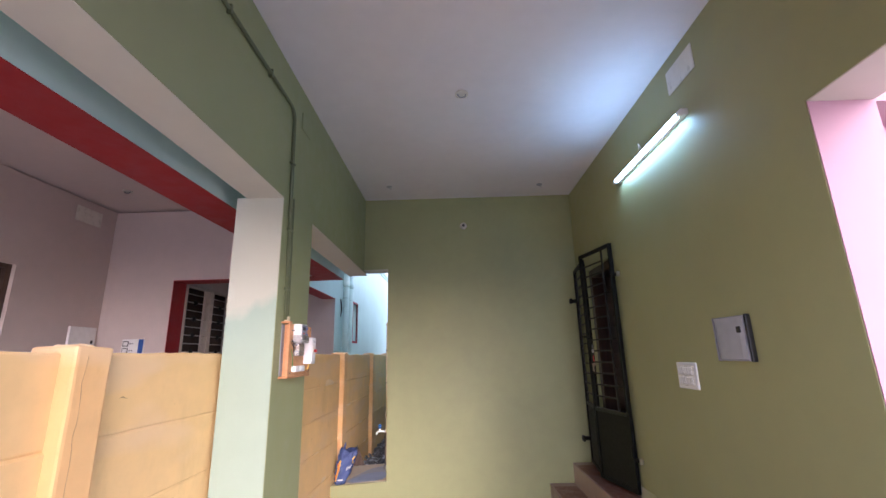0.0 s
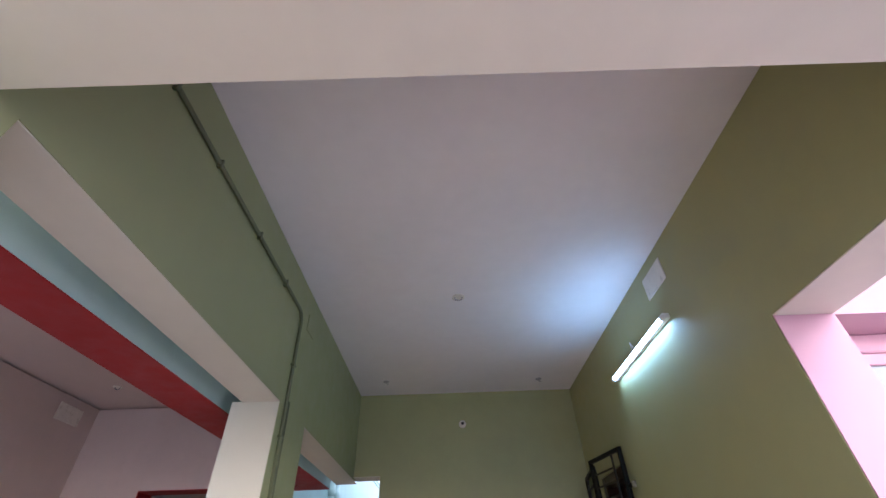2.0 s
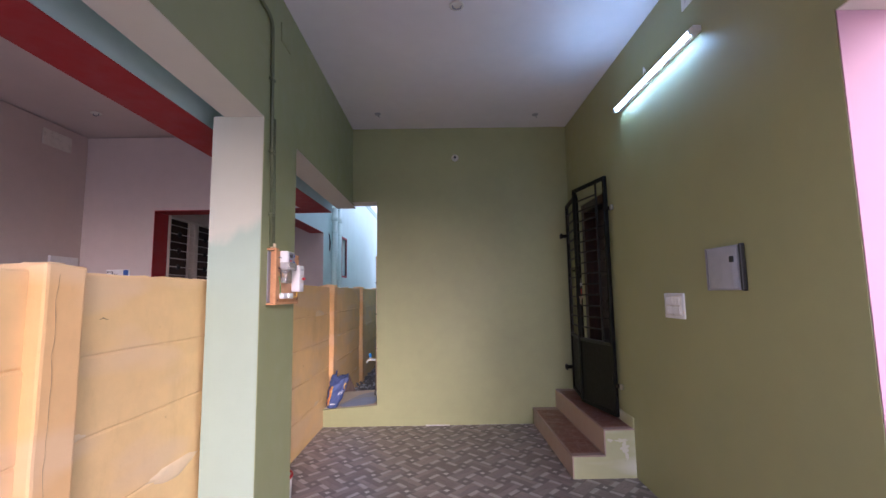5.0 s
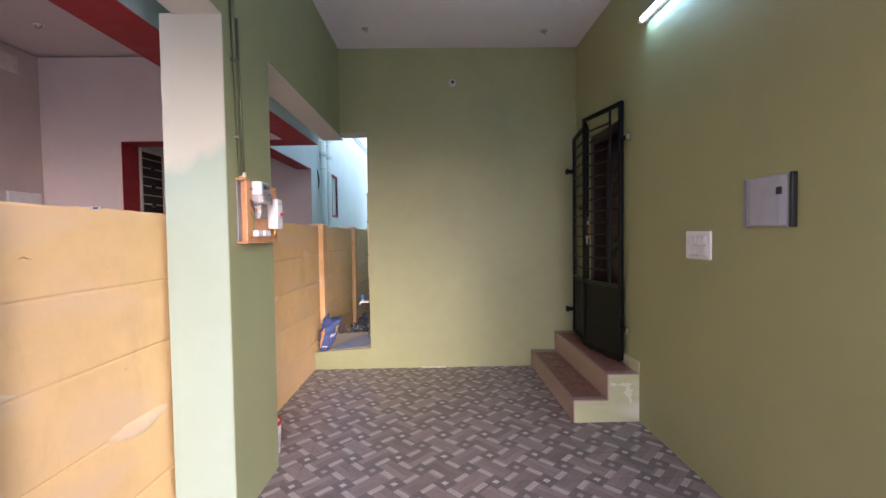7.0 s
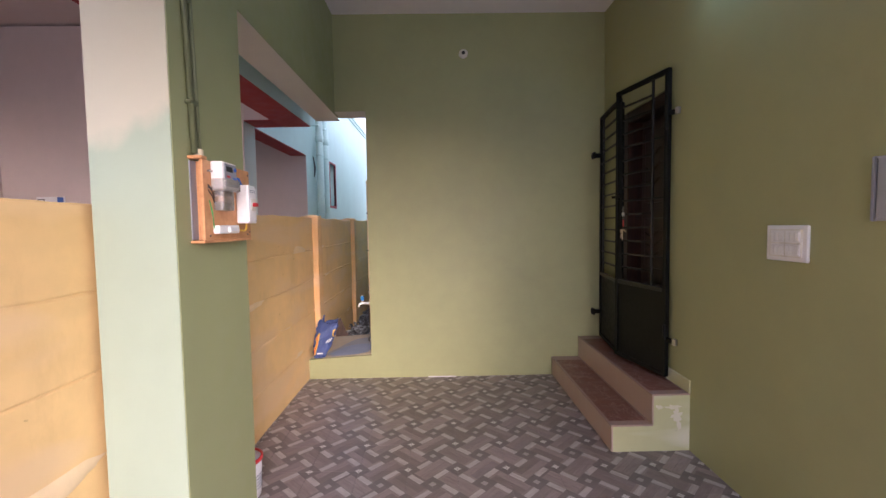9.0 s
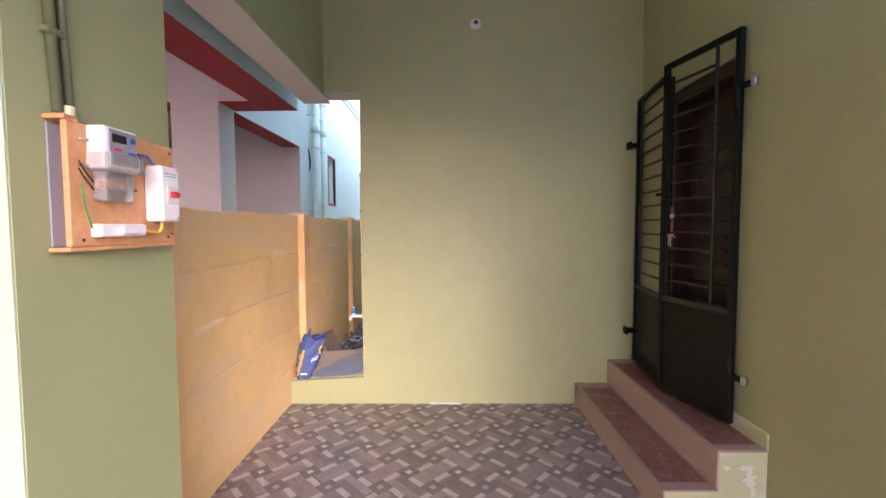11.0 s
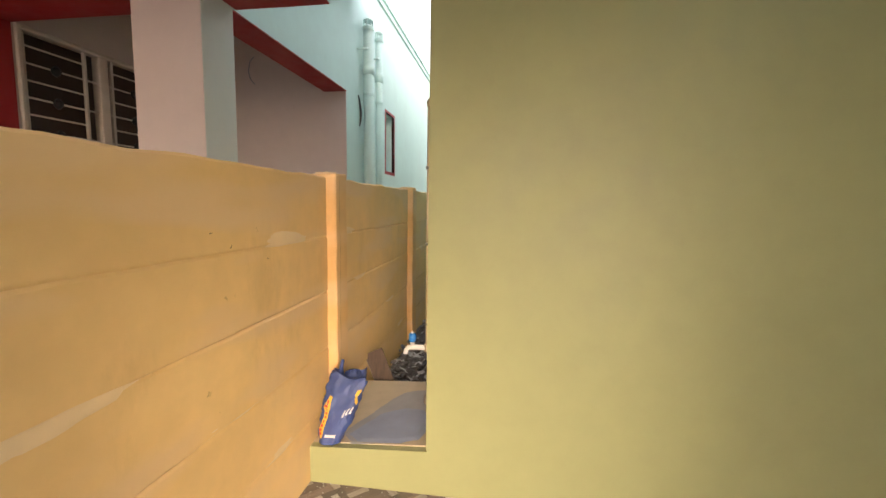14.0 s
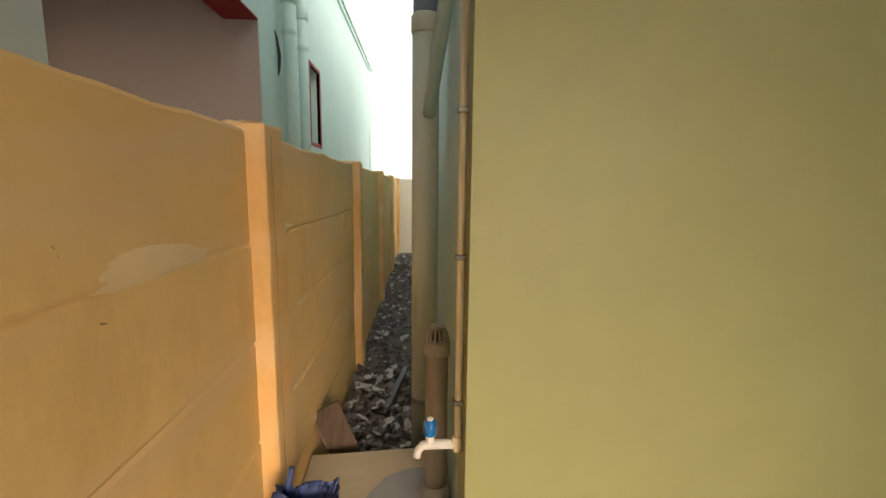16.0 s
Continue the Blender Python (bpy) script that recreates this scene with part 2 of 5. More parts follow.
STEP_RISER = paint("beige_riser_tile", (0.46, 0.34, 0.27), 0.4, 0.06)
STEP_GREEN = paint("light_green_step_paint", (0.50, 0.50, 0.28), 0.5, 0.06, patch=(0.7, 0.68, 0.58))
CEMENT = paint("grey_cement", (0.30, 0.29, 0.27), 0.8, 0.15, stain=(0.2, 0.19, 0.18), relief=0.5)
LEDGE_TOP = paint("dusty_cement_ledge", (0.56, 0.47, 0.32), 0.85, 0.15, stain=(0.42, 0.25, 0.2), relief=0.5)
BLUE_MORTAR = paint("blue_grey_mortar", (0.29, 0.335, 0.44), 0.6, 0.2, stain=(0.36, 0.36, 0.37), relief=0.9)
GREY_MORTAR = paint("grey_mortar_rim", (0.36, 0.36, 0.36), 0.75, 0.2, stain=(0.46, 0.42, 0.34), relief=0.6)
TILES = weave_tile("weave_print_tile")
GROUT = plain("grey_grout", (0.20, 0.175, 0.165), 0.9)
RED_TILE = paint("red_oxide_step_tile", (0.21, 0.083, 0.058), 0.4, 0.25, stain=(0.33, 0.21, 0.17), relief=0.3)
_nt = RED_TILE.node_tree
_b = _nt.nodes["Principled BSDF"]
_src = _b.inputs["Base Color"].links[0].from_socket
_n1, _n2 = noise_node(_nt, 7.0, 5, 0.6, (1.0, 0.35, 1.0)), noise_node(_nt, 6.0, 5, 0.6, (0.4, 1.0, 1.0))
_l1 = ramp(_nt, _n1.outputs[0], [(0.480, (0, 0, 0)), (0.5, (0.3, 0.3, 0.3)), (0.520, (0, 0, 0))]).outputs[0]
_l2 = ramp(_nt, _n2.outputs[0], [(0.485, (0, 0, 0)), (0.5, (0.22, 0.22, 0.22)), (0.515, (0, 0, 0))]).outputs[0]
link(_nt, mix(_nt, _l2, mix(_nt, _l1, _src, (0.45, 0.33, 0.28)), (0.5, 0.4, 0.36)), _b.inputs["Base Color"])
STEP_EDGE = paint("beige_step_tread", (0.36, 0.25, 0.21), 0.4, 0.12, stain=(0.28, 0.18, 0.15))
BLACK_STEEL = plain("black_gate_enamel", (0.0045, 0.005, 0.0045), 0.48, 0.0, 0.2, 30.0, 0.15)
STEEL = plain("bare_steel", (0.55, 0.54, 0.5), 0.35, 1.0)
CLAMP = plain("dull_clamp_steel", (0.22, 0.21, 0.19), 0.45, 1.0, 0.2)
BRASS = plain("tarnished_brass", (0.36, 0.28, 0.16), 0.45, 0.5)
BLACK_STEEL.node_tree.nodes["Principled BSDF"].inputs["Specular IOR Level"].default_value = 0.2


def dusty(m, col, amount):
    """Pale dust and lit upper edges, both put into the colour of up-facing faces."""
    nt = m.node_tree
    b = nt.nodes["Principled BSDF"]
    src = b.inputs["Base Color"].links[0].from_socket
    geo = nt.nodes.new("ShaderNodeNewGeometry")
    sep = nt.nodes.new("ShaderNodeSeparateXYZ")
    link(nt, geo.outputs["True Normal"], sep.inputs[0])
    up = ramp(nt, sep.outputs[2], [(0.4, (0, 0, 0)), (0.8, (1, 1, 1))]).outputs[0]
    n = noise_node(nt, 12.0, 4)
    f = ramp(nt, n.outputs[0], [(0.3, (amount * 0.5,) * 3), (0.65, (amount,) * 3)]).outputs[0]
    link(nt, mix(nt, mix(nt, 1.0, up, f, "MULTIPLY"), src, col), b.inputs["Base Color"])
    return m


BAR_STEEL = dusty(plain("dusty_toplit_bar_enamel", (0.006, 0.0065, 0.006), 0.45, 0.0, 0.3, 30.0, 0.15), (0.13, 0.12, 0.105), 0.4)
DOOR_WOOD = wood("dark_polished_teak", (0.016, 0.006, 0.004), (0.05, 0.017, 0.009), 0.35)
PLY = wood("orange_plywood", (0.56, 0.26, 0.10), (0.74, 0.39, 0.18), 0.55, (0.15, 1, 1), 25.0)
BROWN_PLY = wood("brown_board", (0.065, 0.04, 0.028), (0.13, 0.082, 0.055), 0.7)
PVC_WHITE = plain("white_plastic", (0.80, 0.79, 0.78), 0.35)
PVC_IVORY = plain("ivory_switch_plastic", (0.72, 0.69, 0.62), 0.3)
PVC_GREY = plain("grey_plastic", (0.27, 0.28, 0.32), 0.35)
PVC_SILVER = plain("light_grey_lid_plastic", (0.40, 0.41, 0.45), 0.35)
PVC_CLEAR = plain("clear_plastic_cover", (0.80, 0.76, 0.72), 0.15, trans=0.75)
PVC_CREAM = plain("cream_water_pipe", (0.70, 0.60, 0.40), 0.4)
PVC_TAN = plain("tan_drain_pipe", (0.36, 0.29, 0.22), 0.5)
PVC_PAINT = paint("painted_drain_pipe", (0.60, 0.61, 0.50), 0.5, 0.06, stain=(0.44, 0.42, 0.3))
PVC_BLUEGREY = plain("blue_grey_pipe", (0.30, 0.38, 0.50), 0.4)
CONDUIT_GREEN = plain("green_painted_conduit", (0.13, 0.15, 0.075), 0.45)
BLACK = plain("black_plastic", (0.015, 0.015, 0.016), 0.4)
DARK = plain("dark_brown_shutter", (0.055, 0.032, 0.024), 0.6)
BLUE_TAP = plain("blue_tap_handle", (0.01, 0.16, 0.5), 0.25)
RED_PLASTIC = plain("red_plastic", (0.55, 0.03, 0.03), 0.35)
BLUE_PLASTIC = plain("blue_plastic", (0.04, 0.12, 0.42), 0.35)
BAG_BLUE = paint("blue_woven_bag", (0.045, 0.075, 0.22), 0.42, 0.3, stain=(0.20, 0.24, 0.36), relief=1.0)
BAG_YELLOW = plain("yellow_bag_print", (0.80, 0.48, 0.06), 0.5)
BAG_WHITE = plain("white_bag_print", (0.7, 0.7, 0.72), 0.5)
BAG_RED = plain("red_bag_print", (0.6, 0.06, 0.03), 0.5)
WIRE_GREEN = plain("green_wire", (0.03, 0.3, 0.06), 0.4)
DUSTY_GLASS = plain("dusty_grey_pane", (0.35, 0.38, 0.38), 0.25)
GRILLE = plain("cream_window_grille", (0.58, 0.51, 0.44), 0.45)
STONE = plain("rubble_stone", (0.20, 0.185, 0.18), 0.85, 0, 0.4, 20.0, 0.5)
PALE_STONE = plain("pale_tile_shard", (0.5, 0.5, 0.5), 0.6, 0, 0.2)
EARTH = paint("damp_gravel_soil", (0.15, 0.13, 0.12), 0.95, 0.4, stain=(0.23, 0.21, 0.19), relief=1.0)
# Kept pale so the ground bounces more daylight up to the ceiling.
ROAD_EARTH = paint("pale_earth", (0.46, 0.44, 0.41), 0.95, 0.2, stain=(0.36, 0.34, 0.31), relief=0.6)

lamp_m, lamp_nt, lamp_b = nodes_of("lit_tube_diffuser")
lamp_b.inputs["Emission Color"].default_value = (0.46, 0.76, 0.97, 1)
lamp_b.inputs["Emission Strength"].default_value = 14.5
TUBE = lamp_m


# ---- building helpers ----
BASE = {}


def thing(name, at, label, category="", group="", kind=""):
    ob = new(name)
    ob.empty_display_size = 0.1
    ob.location = at
    BASE[ob] = Matrix.Translation(at)
    return tagged(ob, label, category, group, kind)


def mesh_of(name, bm, material, smooth=False):
    me = bpy.data.meshes.new(name)
    bmesh.ops.recalc_face_normals(bm, faces=bm.faces)
    bm.to_mesh(me)
    bm.free()
    me.materials.append(material)
    if smooth:
        for p in me.polygons:
            p.use_smooth = True
    return me


def part(name, bm, material, parent=None, label="", smooth=False):
    """One mesh object, its bmesh given in world metres, under a thing or under a part."""
    ob = new(name, mesh_of(name, bm, material, smooth))
    if parent is not None:
        ob.parent = parent
        ob.matrix_parent_inverse = BASE[parent].inverted()
    BASE[ob] = Matrix.Identity(4)
    return tagged(ob, label)


def structure(name, bm, material, label, category):
    ob = new(name, mesh_of(name, bm, material))
    BASE[ob] = Matrix.Identity(4)
    return tagged(ob, label, category, "", "structure")


def box(bm, x0, x1, y0, y1, z0, z1, bevel=0.0, m=None, segs=1):
    """An axis-aligned box with rounded edges, added to bm; m turns it."""
    r = bmesh.ops.create_cube(bm, size=1)
    vs = r["verts"]
    for v in vs:
        v.co = Vector((x0 + (v.co.x + 0.5) * (x1 - x0), y0 + (v.co.y + 0.5) * (y1 - y0), z0 + (v.co.z + 0.5) * (z1 - z0)))
    if bevel > 0:
        es = list({e for v in vs for e in v.link_edges})
        out = bmesh.ops.bevel(bm, geom=es, offset=bevel, segments=segs, affect="EDGES", profile=0.6)
        vs = list({v for f in out["faces"] for v in f.verts} | {v for v in vs if v.is_valid})
    if m is not None:
        bmesh.ops.transform(bm, matrix=m, verts=vs)
    return bm


def bx(*a, **k):
    return box(bmesh.new(), *a, **k)


def boxes(*rows, bevel=0.0):
    bm = bmesh.new()
    for r in rows:
        box(bm, *r, bevel=bevel)
    return bm


def tube(bm, path, r, n=12, caps=True):
    """A round pipe along a list of points."""
    pts = [Vector(p) for p in path]
    rings = []
    up = None
    for i, p in enumerate(pts):
        d = (pts[min(i + 1, len(pts) - 1)] - pts[max(i - 1, 0)]).normalized()
        if up is None:
            up = d.orthogonal().normalized()
        up = (up - d * up.dot(d)).normalized()
        side = d.cross(up)
        rr = r[i] if isinstance(r, (list, tuple)) else r
        rings.append([bm.verts.new(p + (up * math.cos(t) + side * math.sin(t)) * rr) for t in (2 * math.pi * j / n for j in range(n))])
    for a_, b_ in zip(rings, rings[1:]):
        for j in range(n):
            bm.faces.new((a_[j], a_[(j + 1) % n], b_[(j + 1) % n], b_[j]))
    if caps:
        bm.faces.new(rings[0])
        bm.faces.new(rings[-1])
    return bm


def tb(path, r, n=12):
    return tube(bmesh.new(), path, r, n)


def arc(p0, corner, p1, rad, n=6):
    """p0 to p1 by way of a rounded corner."""
    p0, c, p1 = Vector(p0), Vector(corner), Vector(p1)
    a_, b_ = c + (p0 - c).normalized() * rad, c + (p1 - c).normalized() * rad
    mid = [a_.lerp(c, t).lerp(c.lerp(b_, t), t) for t in (i / n for i in range(n + 1))]
    return [p0, *mid, p1]


def revolve(bm, centre, profile, n=24, axis="z"):
    """A turned body: profile of (radius, height) round an upright (or y, x) axis at centre."""
    rings = []
    for rad, h in profile:
        ring = []
        for j in range(n):
            t = 2 * math.pi * j / n
            p = {"z": (rad * math.cos(t), rad * math.sin(t), h), "y": (rad * math.cos(t), h, rad * math.sin(t)), "x": (h, rad * math.cos(t), rad * math.sin(t))}[axis]
            ring.append(bm.verts.new(Vector(centre) + Vector(p)))
        rings.append(ring)
    for a_, b_ in zip(rings, rings[1:]):
        for j in range(n):
            bm.faces.new((a_[j], a_[(j + 1) % n], b_[(j + 1) % n], b_[j]))
    bm.faces.new(rings[0])
    bm.faces.new(rings[-1])
    return bm


def rv(centre, profile, n=24, axis="z"):
    return revolve(bmesh.new(), centre, profile, n, axis)


# ---- plan of the porch ----
XL, XLO, XR, XRO = -1.07, -1.30, 1.47, 1.75     # inner and outer faces of the side walls
YB, YBO, YF, YFO = 5.05, 5.28, 0.43, 0.20       # back wall, front beam
ZC, ZB, ZBL = 3.43, 2.52, 2.546                             # ceiling, underside of the beams
XW = -1.39                                      # face of the compound wall
XO = -0.78                                      # edge of the back wall at the passage
PIL0, PIL1 = 2.55, 3.105                       # pillar in the side wall
ROP = 1.648                                     # jamb of the opening on the pink side
DOOR0, DOOR1, DOORZ0, DOORZ1 = 3.90, 4.66, 0.378, 2.38

# ---- large structure ----
ground = bmesh.new()
bmesh.ops.create_grid(ground, x_segments=2, y_segments=2, size=400)
bmesh.ops.translate(ground, verts=ground.verts, vec=(0, 0, -0.06))
structure("ground", ground, ROAD_EARTH, "pale bare earth round the houses", "ground")

floor = structure("floor", bx(XW, XRO, -1.2, YB, -0.05, -0.004), GROUT, "porch floor of printed wood-look tiles with grey grout", "floor")

structure("wall_back", boxes((XO, XRO, YB, YBO, 0.0, ZC), (XLO, XO, YB, YBO, ZBL, ZC)), OLIVE, "olive green painted plaster wall", "wall")


def sag(bm):
    """The ledge falls a little towards the compound wall."""
    for v in bm.verts:
        if v.co.z > 0.1:
            v.co.z -= 0.034 * (XO - v.co.x) / (XO - XW)
    return bm


structure("ledge", sag(bx(XW, XO, YB, 5.88, -0.02, 0.222)), OLIVE, "olive painted masonry ledge in the passage", "ledge")
structure("ledge_top", sag(bx(XW + 0.004, XO - 0.006, YB + 0.04, 5.872, 0.221, 0.2285, bevel=0.003)), LEDGE_TOP, "dusty cement top of the ledge", "ledge")
structure("wall_right", boxes((XR, XRO, ROP, DOOR0, 0, ZC), (XR, XRO, DOOR0, DOOR1, 0, DOORZ0 - 0.01), (XR, XRO, DOOR0, DOOR1, DOORZ1, ZC), (XR, XRO, DOOR1, YB, 0, ZC),
                              (XR, XRO, YF, ROP, ZB, ZC), (XR, XRO, YFO, YF, 0, ZC)), OLIVE, "olive painted wall with a doorway", "wall")
structure("wall_left", boxes((XLO, XL, YF, PIL0, ZB, ZC), (XLO, XL, PIL1, YB, ZB, ZC), (XLO, XL, PIL0, PIL1, ZB, ZC), (XLO - 0.065, XL, PIL0, PIL1, 0, ZB), (XLO, XL, YFO, YF + 0.08, 0, ZB), (XLO, XL, YFO, YF, ZB, ZC)),
          GREEN, "green painted wall with two wide openings over a pillar", "wall")
structure("front_beam", boxes((XL, XR, YFO, YF, ZB, ZC)), GREEN, "painted concrete beam over the porch front", "beam")
structure("ceiling", bx(XLO, XRO, YFO, YBO, ZC, ZC + 0.14), WHITE, "plain white painted ceiling", "ceiling")
# thin pale coats on beam undersides and the pillar's front
structure("trim_left_soffit", boxes((XLO - 0.003, XL - 0.003, YF + 0.08, PIL0 - 0.004, ZB - 0.005, ZB - 0.001), (XLO - 0.003, XL - 0.003, PIL1 + 0.003, YBO - 0.003, ZB - 0.005, ZB - 0.001),
                                    (XL - 0.003, XO - 0.004, YB + 0.003, YBO - 0.003, ZBL - 0.005, ZBL - 0.001)), CREAM, "cream painted beam underside", "trim")
structure("trim_pillar", boxes((XLO - 0.068, XL - 0.003, PIL0 - 0.005, PIL0 - 0.001, 0, ZB - 0.001)), PILLAR_COATS, "pillar front painted cream above and pale mint below", "trim")
structure("trim_front_soffit", bx(XL - 0.2, XR, YFO, YF - 0.002, ZB - 0.005, ZB - 0.001), CREAM, "cream painted beam underside", "trim")
structure("trim_right_soffit", bx(XR + 0.003, XRO, YF + 0.003, ROP - 0.003, ZB - 0.005, ZB - 0.001), CREAM, "cream painted underside of the opening", "trim")
structure("trim_right_jamb", bx(XR + 0.003, XRO + 0.002, ROP - 0.006, ROP - 0.002, 0, ZB - 0.006), PINK, "pink painted jamb of the opening", "trim")

# pink house front past the opening
PY, PZ = ROP + 0.05, 2.54
structure("wall_pink", boxes((3.1, 5.0, PY, PY + 0.4, 0, PZ), (XRO, 3.1, PY, PY + 0.4, 0, 0.9), (XRO, 5.0, PY, PY + 0.4, PZ, 4.0)), PINK, "pink painted house wall with a deep window", "wall")
w = thing("window_pink", (2.4, PY + 0.26, 0.9), "pink framed window with grey panes in a deep reveal", "window", "", "structure")
for (x0, x1, z0, z1) in ((XRO, 1.84, 0.9, PZ), (3.0, 3.1, 0.9, PZ), (1.84, 3.0, PZ - 0.10, PZ), (1.84, 3.0, 0.9, 1.02), (2.42, 2.50, 1.02, PZ - 0.10)):
    part("window_frame", bx(x0, x1, PY + 0.22, PY + 0.3, z0, z1, bevel=0.008), PINK, w)
for x0, x1 in ((1.84, 2.42), (2.50, 3.0)):
    part("sash", boxes((x0, x0 + 0.045, PY + 0.235, PY + 0.275, 1.02, PZ - 0.10), (x1 - 0.045, x1, PY + 0.235, PY + 0.275, 1.02, PZ - 0.10), (x0 + 0.045, x1 - 0.045, PY + 0.235, PY + 0.275, PZ - 0.16, PZ - 0.10), (x0 + 0.045, x1 - 0.045, PY + 0.235, PY + 0.275, 1.02, 1.08), bevel=0.005), PINK, w)
    part("pane", bx(x0 + 0.045, x1 - 0.045, PY + 0.252, PY + 0.258, 1.08, PZ - 0.16), DUSTY_GLASS, w)

# ---- compound wall: precast posts with five panels a bay ----
compound = structure("compound_wall", bx(XW - 0.16, XW - 0.06, -2.3, 13.1, -0.05, 1.5), PEACH, "peach painted precast compound wall with posts", "wall")
POSTS = [-0.355 + 1.885 * i for i in range(8)]
JOINTS = [-0.04, 0.31, 0.625, 0.945, 1.245, 1.565]
rng = random.Random(4)
bays = [-2.2] + POSTS + [13.0]
for y0, y1 in zip(bays, bays[1:]):
    for z0, z1 in zip(JOINTS, JOINTS[1:]):
        bm = bmesh.new()
        top = z1 == JOINTS[-1]
        d = rng.uniform(-0.002, 0.003)
        ya, yb = y0 + (0.15 if y0 != -2.2 else 0), y1
        n = 26
        prof = [(XW - 0.0055, z0 + 0.0002), (XW + d, z0 + 0.009), (XW + d, z1 - 0.009), (XW - 0.0055, z1 - 0.0002), (XW - 0.055, z1 - 0.002), (XW - 0.06, z0 + 0.003)]
        rings = []
        for i in range(n + 1):
            y = ya + (yb - ya) * i / n
            wob = noise.noise((y * 2.3, z0 * 7, 1.0)) * 0.006
            tw = noise.noise((y * 5.0, 9.0, 2.0)) * 0.012 + noise.noise((y * 17.0, 3.0, 2.0)) * 0.006 if top else noise.noise((y * 1.3, z1 * 5, 4.0)) * 0.004 + noise.noise((y * 6.0, z1 * 5, 4.0)) * 0.003
            bw = 0.0 if z0 < 0 else noise.noise((y * 1.3, z0 * 5, 4.0)) * 0.004 + noise.noise((y * 6.0, z0 * 5, 4.0)) * 0.003
            rings.append([bm.verts.new((x + (wob if x > XW - 0.03 else 0), y, z + (tw if k in (2, 3, 4) else bw))) for k, (x, z) in enumerate(prof)])
        for a_, b_ in zip(rings, rings[1:]):
            for j in range(6):
                bm.faces.new((a_[j], a_[(j + 1) % 6], b_[(j + 1) % 6], b_[j]))
        bm.faces.new(rings[0])
        bm.faces.new(rings[-1])
        part("panel", bm, PEACH, compound)
for y in POSTS:
    bm = bmesh.new()
    box(bm, XW - 0.12, XW + 0.056, y, y + 0.16, -0.05, 1.585, bevel=0.012, segs=2)
    bmesh.ops.subdivide_edges(bm, edges=[e_ for e_ in bm.edges if e_.calc_length() > 1.0], cuts=12)
    for v in bm.verts:
        v.co.x += noise.noise(v.co * 6) * 0.006
        v.co.y += noise.noise(v.co * 6 + Vector((5, 0, 0))) * 0.006
        if v.co.z > 1.5:
            v.co.z += noise.noise(v.co * 14) * 0.015
    part("post", bm, ORANGE, compound)
    bm = bmesh.new()
    bmesh.ops.create_icosphere(bm, subdivisions=3, radius=1)
    for v in bm.verts:
        k = 1 + 0.5 * noise.noise(v.co * 2.2 + Vector((y, 0, 0)))
        v.co = Vector((XW - 0.03 + v.co.x * 0.06 * k, y + 0.075 + v.co.y * 0.062 * k, 1.583 + max(-0.01, v.co.z * 0.011 * k + 0.006 * noise.noise(v.co * 6))))
    part("mortar_cap", bm, SMEAR, compound, "crumbly pale mortar cap", True)
# trowelled smears over the joints and short cracks
def smear(y, z, ly, lz, seed):
    b_ = bmesh.new()
    rings = []
    for i, (r, x) in enumerate(((1.0, -0.008), (0.8, 0.0), (0.5, 0.003), (0.15, 0.004))):
        ring = []
        for j in range(28):
            t = 2 * math.pi * j / 28
            k = r * (1 + 0.55 * noise.noise((math.cos(t) * 1.5 + seed, math.sin(t) * 1.5, 3.0)) + 0.2 * noise.noise((math.cos(t) * 5 + seed, math.sin(t) * 5, 1.0)))
            ring.append(b_.verts.new((XW + x, y + ly * k * math.cos(t), z + lz * k * math.sin(t) + 0.25 * lz * math.sin(k * math.cos(t) * 2 + seed))))
        rings.append(ring)
    for a_, c_ in zip(rings, rings[1:]):
        for j in range(28):
            b_.faces.new((a_[j], a_[(j + 1) % 28], c_[(j + 1) % 28], c_[j]))
    b_.faces.new(rings[-1])
    return part("plaster_smear", b_, SMEAR, compound, "", True)


for k in range(16):
    smear(0.2 + 0.52 * k + rng.uniform(-0.15, 0.15), JOINTS[1 + (k * 3 + 1) % 4] + rng.uniform(-0.02, 0.03), rng.uniform(0.12, 0.26), rng.uniform(0.018, 0.04), k * 2.7)
smear(4.86, 1.265, 0.24, 0.035, 41.0)
for k in range(9):
    y, z = rng.uniform(0.2, 5.2), rng.uniform(0.45, 1.5)
    s = rng.uniform(0.005, 0.016)
    a = rng.uniform(-1.2, 1.2)
    pts = [(XW + 0.0015 + rng.uniform(-0.001, 0.001), y + s * (q - 1.5) * math.cos(a) + rng.uniform(-0.3, 0.3) * s, z + s * (q - 1.5) * math.sin(a) + rng.uniform(-0.3, 0.3) * s) for q in range(4)]
    part("crack", tb(pts, [0.0007, 0.002, 0.0016, 0.0006], 6), CRACK, compound)
for y in POSTS[:5]:
    pts = [(XW + 0.0575 + rng.uniform(-0.001, 0.0005), y + 0.045 + 0.014 * noise.noise((q * 0.55, y, 3.0)) + rng.uniform(-0.003, 0.003), 1.55 - 0.045 * q) for q in range(32)]
    part("crack", tb(pts, [0.0004 + 0.0010 * abs(noise.noise((q * 0.9, y, 8.0))) for q in range(32)], 5), CRACK, compound)
structure("wall_alley_end", bx(-2.2, 0.6, 13.1, 13.25, -0.05, 1.57), CREAM, "cream block wall closing the alley", "wall")
structure("wall_house_side", boxes((XO + 0.004, -0.5, YBO, 12.4, 0, 3.6)), N_MINT, "pale mint painted side wall of the house", "wall")
structure("trim_corner", bx(XO - 0.004, XO, YB + 0.001, YB + 0.1, 0.23, ZBL), OLIVE, "olive painted wall end", "trim")
